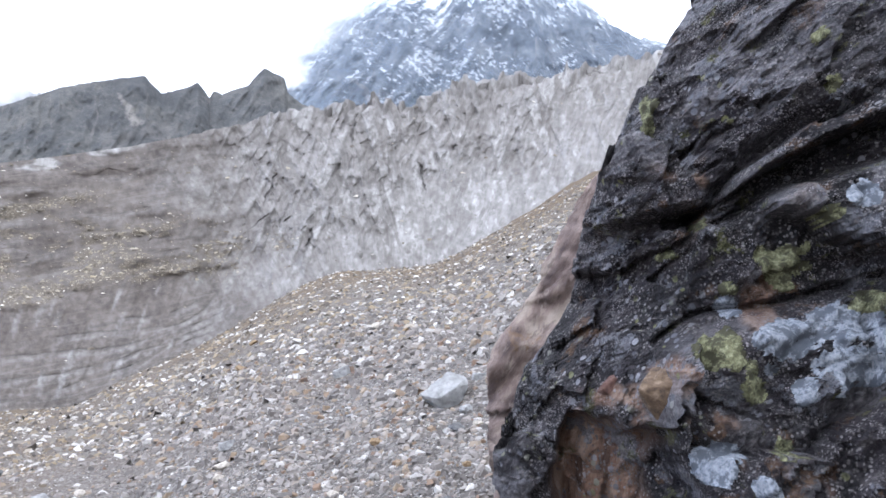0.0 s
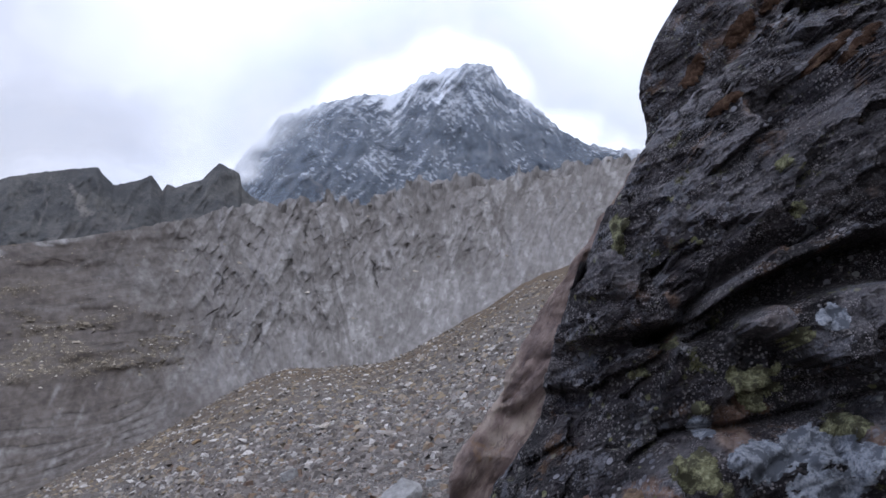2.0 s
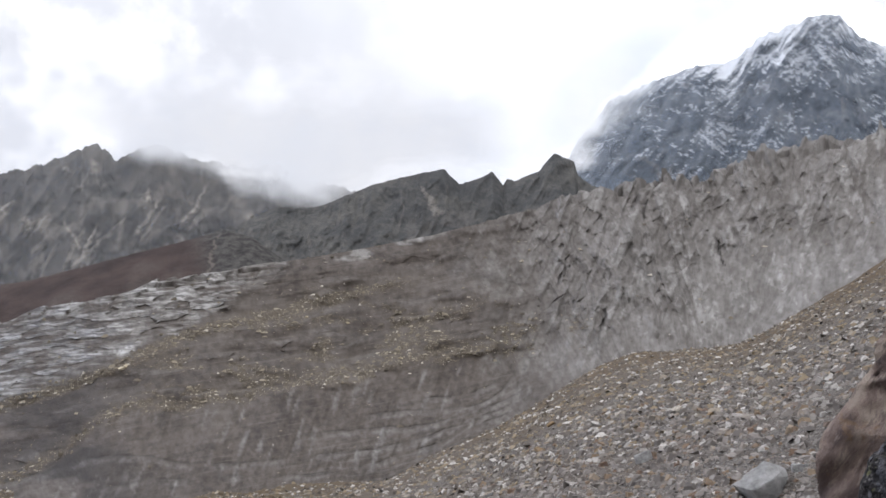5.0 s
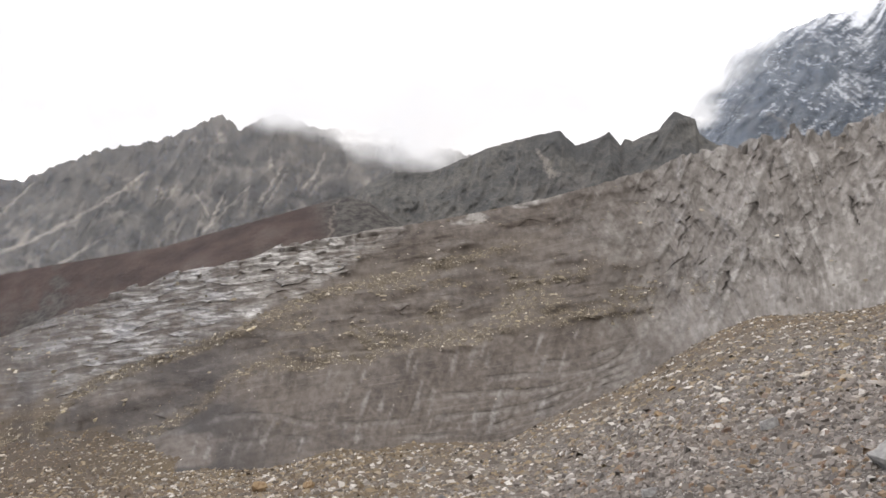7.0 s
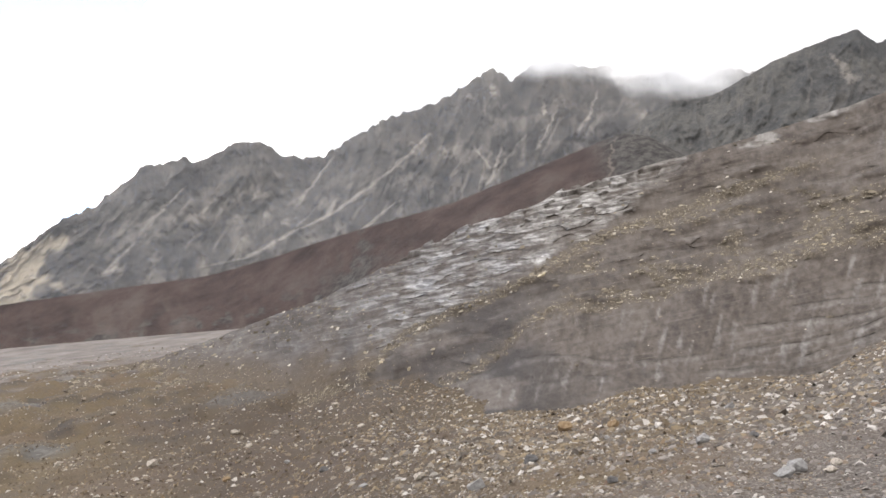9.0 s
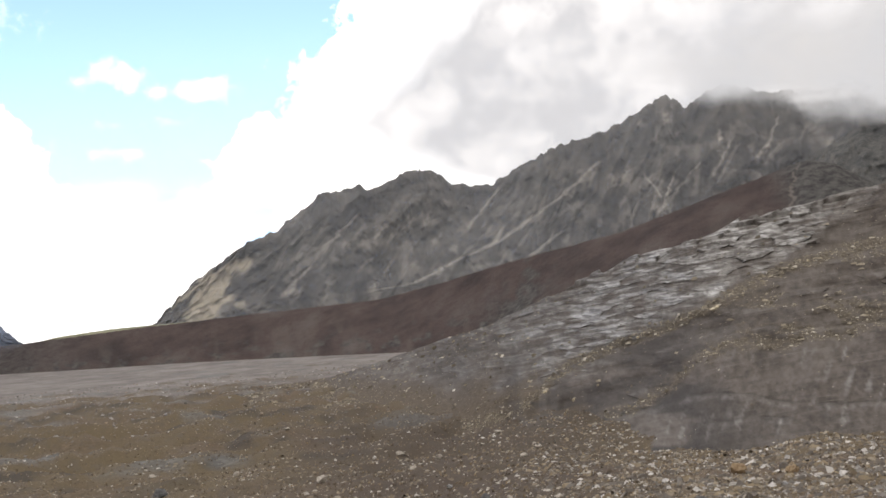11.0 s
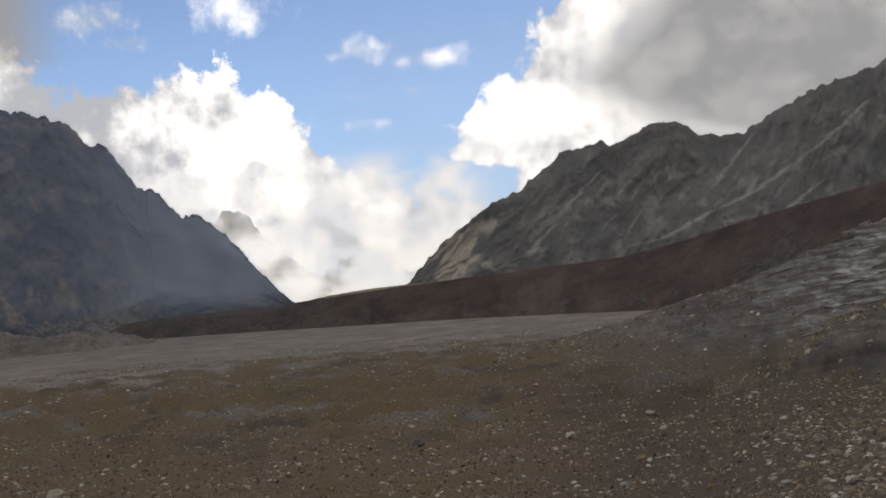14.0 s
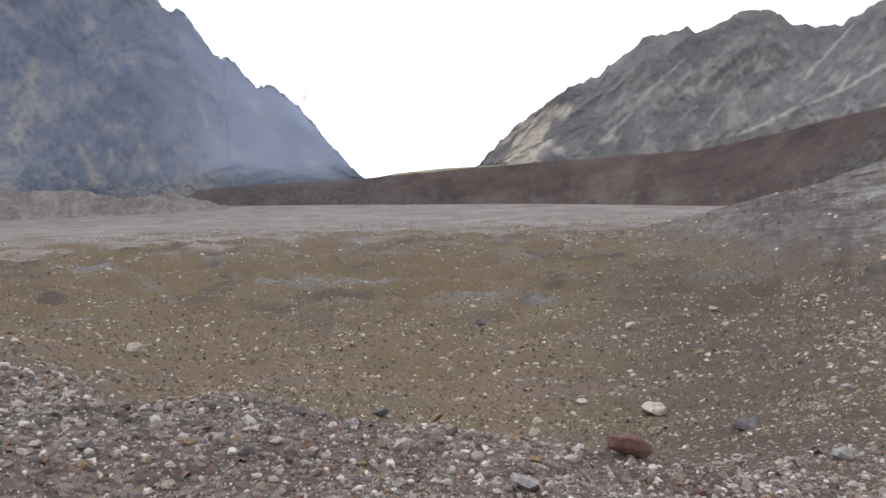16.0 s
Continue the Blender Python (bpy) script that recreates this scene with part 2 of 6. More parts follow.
# ---- materials ----
class Shade:
    """A node material, built step by step."""

    def __init__(self, name, rough=0.9, spec=0.25):
        self.mat = bpy.data.materials.new(name)
        self.mat.use_nodes = True
        self.n, self.l = self.mat.node_tree.nodes, self.mat.node_tree.links
        self.n.clear()
        self.out = self.n.new("ShaderNodeOutputMaterial")
        self.bsdf = self.n.new("ShaderNodeBsdfPrincipled")
        self.bsdf.inputs["Roughness"].default_value = rough
        self.bsdf.inputs["Specular IOR Level"].default_value = spec
        self.l.new(self.bsdf.outputs[0], self.out.inputs[0])
        self.coord = self.n.new("ShaderNodeTexCoord").outputs["Object"]

    def link(self, v, socket):
        if isinstance(v, (int, float)):
            socket.default_value = v
        elif isinstance(v, tuple):
            socket.default_value = (*v, 1) if len(socket.default_value) == 4 else v
        else:
            self.l.new(v, socket)

    def stretch(self, scale, rot=(0, 0, 0)):
        n = self.n.new("ShaderNodeMapping")
        n.vector_type = "TEXTURE"
        n.inputs["Scale"].default_value, n.inputs["Rotation"].default_value = [1 / q for q in scale], [radians(a) for a in rot]
        self.l.new(self.coord, n.inputs[0])
        return n.outputs[0]

    def noise(self, scale, detail=6, rough=0.6, vec=None, distort=0.0):
        n = self.n.new("ShaderNodeTexNoise")
        n.inputs["Scale"].default_value, n.inputs["Detail"].default_value = scale, detail
        n.inputs["Roughness"].default_value, n.inputs["Distortion"].default_value = rough, distort
        self.l.new(self.coord if vec is None else vec, n.inputs["Vector"])
        return n.outputs["Fac"]

    def cells(self, scale, feature="F1", output="Distance", vec=None, random=1.0):
        n = self.n.new("ShaderNodeTexVoronoi")
        n.feature = feature
        n.inputs["Scale"].default_value, n.inputs["Randomness"].default_value = scale, random
        self.l.new(self.coord if vec is None else vec, n.inputs["Vector"])
        return n.outputs[output]

    def mask(self, name):
        n = self.n.new("ShaderNodeAttribute")
        n.attribute_name = name
        return n.outputs["Fac"]

    def face(self, across, up, sx=1.0, sy=1.0):
        n = self.n.new("ShaderNodeCombineXYZ")
        self.l.new(self.math("MULTIPLY", self.mask(across), sx), n.inputs[0])
        self.l.new(self.math("MULTIPLY", self.mask(up), sy), n.inputs[1])
        return n.outputs[0]

    def island(self):
        return self.n.new("ShaderNodeNewGeometry").outputs["Random Per Island"]

    def ramp(self, x, a, b, lo=0.0, hi=1.0):
        n = self.n.new("ShaderNodeMapRange")
        n.interpolation_type = "SMOOTHSTEP"
        for i, v in enumerate((a, b, lo, hi)):
            n.inputs[i + 1].default_value = v
        self.l.new(x, n.inputs[0])
        return n.outputs[0]

    def colors(self, x, stops, constant=False):
        n = self.n.new("ShaderNodeValToRGB")
        if constant:
            n.color_ramp.interpolation = "CONSTANT"
        e = n.color_ramp.elements
        while len(e) < len(stops):
            e.new(0.5)
        for item, (at, c) in zip(e, stops):
            item.position, item.color = at, (*c, 1)
        self.l.new(x, n.inputs[0])
        return n.outputs[0]

    def math(self, op, a, b=0.0):
        n = self.n.new("ShaderNodeMath")
        n.operation = op
        self.link(a, n.inputs[0])
        self.link(b, n.inputs[1])
        return n.outputs[0]

    def mix(self, fac, a, b, blend="MIX"):
        n = self.n.new("ShaderNodeMix")
        n.data_type, n.blend_type = "RGBA", blend
        self.link(fac, n.inputs[0])
        self.link(a, n.inputs[6])
        self.link(b, n.inputs[7])
        return n.outputs[2]

    def color(self, v):
        self.link(v, self.bsdf.inputs["Base Color"])
        return self

    def rough(self, v):
        self.link(v, self.bsdf.inputs["Roughness"])
        return self

    def bump(self, height, distance, strength=1.0):
        n = self.n.new("ShaderNodeBump")
        n.inputs["Distance"].default_value, n.inputs["Strength"].default_value = distance, strength
        self.l.new(height, n.inputs["Height"])
        if self.bsdf.inputs["Normal"].is_linked:
            self.l.new(self.bsdf.inputs["Normal"].links[0].from_socket, n.inputs["Normal"])
        self.l.new(n.outputs[0], self.bsdf.inputs["Normal"])
        return self


def mountain_material(name, dark, mid, pale, size, scree=(0.30, 0.27, 0.24), snow=False, rugged=0.22, mottle=1.0):
    s = Shade(name, 0.95, 0.1)
    broad = s.noise(1 / size, 6, 0.58)
    fine = s.noise(9 / size, 8, 0.76)
    strata = s.noise(2.2 / size, 6, 0.6, s.stretch((1, 1, 4), (18, -25, 0)))
    run = s.noise(1.0, 8, 0.7, s.face("fs", "fh", 6.0 / size, 1.4 / size), 0.8)
    ribs = s.noise(1.0, 8, 0.7, s.face("fs", "fh", 3.0 / size, 1.2 / size), 1.0)
    c = s.colors(s.math("ADD", s.math("MULTIPLY", broad, 0.45), s.math("MULTIPLY", fine, 0.55)), [(0.42, dark), (0.5, mid), (0.59, pale)])
    c = s.mix(s.ramp(strata, 0.54, 0.66, 0, 0.3 * mottle), c, pale)
    c = s.mix(s.ramp(run, 0.55, 0.68, 0, 0.3 * mottle), c, scree)
    c = s.mix(s.ramp(ribs, 0.46, 0.60, 0, 0.6 * mottle), c, dark)
    patchy = s.math("MULTIPLY", s.mask("scree"), s.ramp(s.noise(9 / size, 6, 0.7), 0.34, 0.5, 0.25, 1.0))
    c = s.mix(patchy, c, scree)
    # warm pale tone paints a patch of sunlight on the spur
    c = s.mix(s.mask("sunlit_spur"), c, (0.52, 0.45, 0.34))
    if snow:
        c = s.mix(s.mask("snow"), c, (0.82, 0.84, 0.88))
    s.color(c)
    s.bump(s.noise(5 / size, 9, 0.72), size * rugged, 1.0)
    return s.mat


MAT_JAGGED = mountain_material("jagged_rock", (0.056, 0.057, 0.058), (0.078, 0.077, 0.074), (0.11, 0.106, 0.097), 90, rugged=0.05, mottle=0.6)
# bluish paling of these rock tones stands in for haze; snow is masked on top
MAT_SNOWPEAK = mountain_material("hazy_snow_dusted_rock", (0.060, 0.071, 0.088), (0.105, 0.118, 0.136), (0.19, 0.20, 0.21), 130, snow=True)
MAT_VALLEY = mountain_material("valley_side_rock", (0.044, 0.041, 0.039), (0.076, 0.070, 0.064), (0.136, 0.124, 0.108), 110, (0.333, 0.299, 0.259), rugged=0.12, mottle=1.0)
# the blue in this rock is distance haze put into the colour
MAT_BLUE = mountain_material("haze_blue_rock", (0.036, 0.047, 0.072), (0.066, 0.079, 0.108), (0.16, 0.155, 0.152), 150, scree=(0.30, 0.25, 0.19), rugged=0.10, mottle=0.8)
# near-white tones paint sunlight onto peaks that the sun lamp leaves backlit
MAT_FAR = mountain_material("painted_sunlit_rock", (0.70, 0.66, 0.63), (0.80, 0.74, 0.69), (0.90, 0.84, 0.76), 200, snow=True)


def moraine_material():
    s = Shade("brown_moraine", 0.95, 0.1)
    a = s.noise(0.012, 7, 0.6)
    b = s.noise(0.09, 6, 0.7)
    c = s.colors(a, [(0.35, (0.036, 0.028, 0.026)), (0.52, (0.064, 0.047, 0.042)), (0.7, (0.085, 0.071, 0.064))])
    c = s.mix(s.ramp(b, 0.55, 0.75, 0, 0.6), c, (0.026, 0.020, 0.019))
    c = s.mix(s.mask("rocky"), c, s.colors(b, [(0.38, (0.034, 0.032, 0.031)), (0.6, (0.085, 0.080, 0.074))]))
    c = s.mix(s.mask("scree"), c, (0.16, 0.14, 0.12))
    s.color(c)
    s.bump(s.noise(0.08, 8, 0.7), 5.0, 0.9)
    return s.mat


MAT_MORAINE = moraine_material()


def ice_material():
    s = Shade("dirty_glacier_ice", 0.8, 0.3)
    on = s.face("fs", "fh")
    a = s.noise(0.05, 8, 0.62, on)
    b = s.noise(0.40, 8, 0.68, on)
    grain = s.noise(1.6, 6, 0.75, on)
    along = s.noise(0.6, 5, 0.58, s.face("fl", "fh", 1.0, 0.45), 0.8)

    def broken(across, wide, high, sway):
        n = s.n.new("ShaderNodeVectorMath")
        n.operation = "MULTIPLY_ADD"
        w = s.n.new("ShaderNodeTexNoise")
        w.inputs["Scale"].default_value, w.inputs["Detail"].default_value = 0.9, 4
        where = s.face(across, "fh", 1 / wide, 1 / high)
        s.l.new(where, w.inputs["Vector"])
        s.l.new(w.outputs["Color"], n.inputs[0])
        n.inputs[1].default_value = (sway, sway, 0)
        s.l.new(where, n.inputs[2])
        return n.outputs[0]

    large, small, slabs = broken("fl", 4.2, 6.0, 0.9), broken("fl", 1.7, 2.2, 0.8), broken("fs", 3.4, 0.9, 0.35)
    tone = s.math("ADD", s.math("MULTIPLY", s.cells(1.0, "F1", "Color", large), 0.5), s.math("MULTIPLY", s.cells(1.0, "F1", "Color", small), 0.5))
    slab_tone = s.mix(s.mask("pale"), tone, s.cells(1.0, "F1", "Color", slabs))
    mixed = s.math("ADD", s.math("MULTIPLY", a, 0.5), s.math("MULTIPLY", b, 0.5))
    base = s.colors(mixed, [(0.38, (0.040, 0.032, 0.027)), (0.5, (0.072, 0.059, 0.049)), (0.62, (0.112, 0.096, 0.083))])
    leaves = s.noise(1.0, 7, 0.66, s.face("fl", "fh", 0.9, 0.10), 0.5)
    fall = s.colors(s.math("ADD", s.math("MULTIPLY", leaves, 0.3), s.math("ADD", s.math("MULTIPLY", b, 0.35), s.math("MULTIPLY", a, 0.35))), [(0.40, (0.087, 0.077, 0.068)), (0.49, (0.134, 0.122, 0.111)), (0.54, (0.166, 0.153, 0.142)), (0.62, (0.218, 0.205, 0.193))])
    clean = s.colors(s.math("ADD", s.math("MULTIPLY", slab_tone, 0.45), s.math("MULTIPLY", b, 0.55)), [(0.36, (0.11, 0.102, 0.094)), (0.5, (0.215, 0.205, 0.19)), (0.64, (0.38, 0.37, 0.35))])
    flow = s.noise(1.0, 7, 0.68, s.face("fs", "lv", 0.035, 0.75), 0.5)
    base = s.mix(s.ramp(flow, 0.52, 0.68, 0, 0.45), base, (0.135, 0.120, 0.105))
    base = s.mix(s.ramp(flow, 0.46, 0.34, 0, 0.4), base, (0.036, 0.030, 0.026))
    c = s.mix(s.mask("fall"), base, fall)
    n = s.n.new("ShaderNodeCombineXYZ")
    s.l.new(s.math("MULTIPLY", s.mask("fs"), 0.26), n.inputs[0])
    s.l.new(s.math("ADD", s.math("MULTIPLY", s.mask("fh"), 1.3), s.math("MULTIPLY", s.mask("fs"), 0.14)), n.inputs[1])
    lines = s.noise(1.0, 6, 0.62, n.outputs[0], 0.35)
    clean = s.mix(s.math("MULTIPLY", s.mask("pale"), s.ramp(lines, 0.47, 0.38, 0, 0.75)), clean, (0.065, 0.058, 0.050))
    clean = s.mix(s.math("MULTIPLY", s.mask("pale"), s.ramp(lines, 0.54, 0.64, 0, 0.6)), clean, (0.40, 0.39, 0.365))
    c = s.mix(s.mask("clean"), c, clean)
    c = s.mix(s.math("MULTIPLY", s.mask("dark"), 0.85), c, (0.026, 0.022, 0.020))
    c = s.mix(s.mask("streak"), c, s.colors(b, [(0.4, (0.10, 0.09, 0.08)), (0.6, (0.22, 0.208, 0.194))]))
    rubble = s.colors(s.noise(1.2, 6, 0.75, on), [(0.3, (0.042, 0.034, 0.026)), (0.5, (0.086, 0.070, 0.052)), (0.68, (0.19, 0.158, 0.115))])
    c = s.mix(s.mask("rubble"), c, rubble)
    c = s.mix(s.mask("till"), c, s.colors(s.noise(0.5, 8, 0.75), [(0.3, (0.038, 0.028, 0.018)), (0.5, (0.070, 0.051, 0.032)), (0.72, (0.115, 0.088, 0.058))]))
    # dark ice layers, with shade painted into cracks, clefts and ledge feet
    c = s.mix(s.mask("seam_shade"), c, (0.040, 0.036, 0.033))
    s.color(s.mix(s.ramp(grain, 0.45, 0.7, 0, 0.22), c, (0.045, 0.039, 0.034)))
    s.rough(s.ramp(s.mask("clean"), 0, 1, 0.92, 0.6))
    s.bump(s.math("MULTIPLY", s.math("ADD", s.math("MULTIPLY", along, 0.2), s.math("MULTIPLY", leaves, 0.25)), s.mask("fall")), 1.0, 1.0).bump(s.math("MULTIPLY", slab_tone, s.mask("pale")), 1.0, 1.0).bump(b, 0.7, 0.7)
    return s.mat


MAT_ICE = ice_material()


def ground_material():
    s = Shade("scree_ground", 0.95, 0.15)
    a = s.noise(0.05, 8, 0.6)
    cell = s.cells(14.0, "F1", "Color")
    cell2 = s.cells(2.6, "F1", "Color")
    cell3 = s.cells(0.7, "F1", "Color")
    near = s.colors(cell, [(0.1, (0.042, 0.036, 0.031)), (0.5, (0.085, 0.075, 0.067)), (0.9, (0.19, 0.176, 0.162))])
    mid = s.colors(s.noise(3.0, 8, 0.75), [(0.3, (0.048, 0.034, 0.025)), (0.5, (0.098, 0.071, 0.050)), (0.72, (0.188, 0.147, 0.107))])
    far = s.colors(s.noise(0.5, 8, 0.75), [(0.3, (0.048, 0.035, 0.022)), (0.5, (0.088, 0.064, 0.040)), (0.72, (0.144, 0.110, 0.073))])
    out = s.colors(s.noise(0.022, 10, 0.75), [(0.36, (0.095, 0.082, 0.073)), (0.5, (0.142, 0.125, 0.112)), (0.64, (0.195, 0.176, 0.16))])
    c = s.mix(s.math("MULTIPLY", s.mask("brown"), 0.75), near, s.colors(cell, [(0.1, (0.030, 0.024, 0.021)), (0.5, (0.060, 0.050, 0.044)), (0.9, (0.14, 0.122, 0.108))]))
    c = s.mix(s.mask("mid"), c, mid)
    c = s.mix(s.mask("far"), c, far)
    c = s.mix(s.ramp(a, 0.45, 0.7, 0, 0.4), c, (0.085, 0.058, 0.036))
    c = s.mix(s.math("MULTIPLY", s.ramp(s.noise(0.022, 6, 0.6), 0.38, 0.54, 0, 0.8), s.mask("mid")), c, s.colors(s.noise(2.0, 6, 0.75), [(0.3, (0.05, 0.038, 0.021)), (0.7, (0.13, 0.098, 0.056))]))
    c = s.mix(s.math("MULTIPLY", s.ramp(s.noise(0.14, 8, 0.65), 0.5, 0.62, 0, 0.3), s.mask("mid")), c, s.colors(s.noise(2.0, 6, 0.75), [(0.3, (0.045, 0.039, 0.036)), (0.7, (0.10, 0.09, 0.083))]))
    c = s.mix(s.math("MULTIPLY", s.mask("dark"), 0.7), c, (0.030, 0.026, 0.023))
    c = s.mix(s.mask("outwash"), c, out)
    c = s.mix(s.mask("greypatch"), c, s.colors(cell3, [(0.2, (0.075, 0.074, 0.07)), (0.9, (0.16, 0.158, 0.15))]))
    # pulls one sector of the ground to a darker brown
    s.color(s.mix(s.math("MULTIPLY", s.mask("darker_brown"), 0.6), c, (0.040, 0.031, 0.027)))
    s.bump(s.noise(14, 5, 0.6), 0.04, 0.7).bump(s.noise(1.5, 3, 0.5), 0.2, 0.4)
    return s.mat


MAT_GROUND = ground_material()


def stone_material(name, stops):
    s = Shade(name, 0.9, 0.2)
    c = s.colors(s.island(), stops)
    n = s.noise(9, 6, 0.65)
    s.color(s.mix(s.ramp(n, 0.4, 0.75, 0, 0.5), c, (0.13, 0.118, 0.107)))
    s.bump(s.noise(22, 5, 0.6), 0.012, 0.7)
    return s.mat


GREYS = [(0.0, (0.096, 0.086, 0.078)), (0.25, (0.145, 0.127, 0.114)), (0.5, (0.198, 0.175, 0.157)), (0.68, (0.262, 0.239, 0.216)),
         (0.78, (0.215, 0.160, 0.105)), (0.85, (0.149, 0.096, 0.067)), (0.90, (0.281, 0.262, 0.239)), (1.0, (0.46, 0.435, 0.40))]
BROWNS = [(0.0, (0.085, 0.064, 0.045)), (0.35, (0.12, 0.093, 0.065)), (0.6, (0.17, 0.137, 0.098)), (0.78, (0.26, 0.22, 0.165)), (0.9, (0.35, 0.315, 0.265)), (1.0, (0.50, 0.475, 0.43))]
DULLS = [(0.0, (0.075, 0.058, 0.051)), (0.22, (0.130, 0.106, 0.095)), (0.45, (0.200, 0.170, 0.153)), (0.64, (0.280, 0.246, 0.224)), (0.73, (0.185, 0.128, 0.075)), (0.79, (0.130, 0.070, 0.050)), (0.86, (0.31, 0.28, 0.25)), (1.0, (0.52, 0.49, 0.45))]
MAT_STONES = stone_material("grey_scree_stones", GREYS)
MAT_STONES_DULL = stone_material("dull_gravel_stones", DULLS)
OCHRES = [(0.0, (0.07, 0.058, 0.042)), (0.4, (0.12, 0.10, 0.072)), (0.7, (0.19, 0.16, 0.115)), (0.9, (0.29, 0.25, 0.185)), (1.0, (0.50, 0.46, 0.39))]
MAT_STONES_OCHRE = stone_material("ochre_rubble_stones", OCHRES)
EARTHS = [(0.0, (0.060, 0.043, 0.030)), (0.4, (0.118, 0.089, 0.060)), (0.65, (0.180, 0.138, 0.088)), (0.8, (0.216, 0.156, 0.090)), (0.92, (0.312, 0.264, 0.192)), (1.0, (0.528, 0.492, 0.432))]
MIXED = [(0.0, (0.085, 0.072, 0.060)), (0.3, (0.13, 0.112, 0.094)), (0.5, (0.18, 0.162, 0.142)), (0.66, (0.20, 0.155, 0.098)), (0.78, (0.26, 0.205, 0.135)), (0.88, (0.30, 0.28, 0.25)), (1.0, (0.52, 0.49, 0.45))]
MAT_STONES_EARTH = stone_material("earth_brown_stones", EARTHS)
MAT_STONES_MIXED = stone_material("mixed_scree_stones", MIXED)
MAT_STONES_BROWN = stone_material("ochre_scree_stones", BROWNS)


def plain_rock(name, lo, mid, hi, size=1.0):
    s = Shade(name, 0.85, 0.25)
    n = s.noise(3 / size, 8, 0.65)
    c = s.colors(n, [(0.3, lo), (0.5, mid), (0.7, hi)])
    s.color(s.mix(s.ramp(s.noise(30 / size, 5, 0.7), 0.55, 0.75, 0, 0.6), c, lo))
    s.bump(s.noise(12 / size, 8, 0.7), 0.03 * size, 0.8)
    return s.mat


MAT_PALE_STONE = plain_rock("pale_stone", (0.189, 0.162, 0.133), (0.326, 0.292, 0.244), (0.463, 0.422, 0.355), 0.5)
MAT_GREY_STONE = plain_rock("grey_stone", (0.131, 0.127, 0.123), (0.221, 0.217, 0.209), (0.312, 0.303, 0.295), 0.5)
MAT_RED_STONE = plain_rock("red_brown_stone", (0.064, 0.034, 0.027), (0.105, 0.058, 0.045), (0.158, 0.090, 0.071), 0.5)
MAT_DARK_STONE = plain_rock("dark_stone", (0.05, 0.05, 0.052), (0.095, 0.092, 0.09), (0.16, 0.155, 0.15), 0.5)
MAT_OCHRE_BLOCK = plain_rock("pale_yellow_block", (0.26, 0.21, 0.13), (0.42, 0.36, 0.25), (0.56, 0.50, 0.38), 6.0)
MAT_OCHRE_STONE = plain_rock("ochre_stone", (0.112, 0.070, 0.040), (0.189, 0.130, 0.072), (0.266, 0.203, 0.130), 0.5)


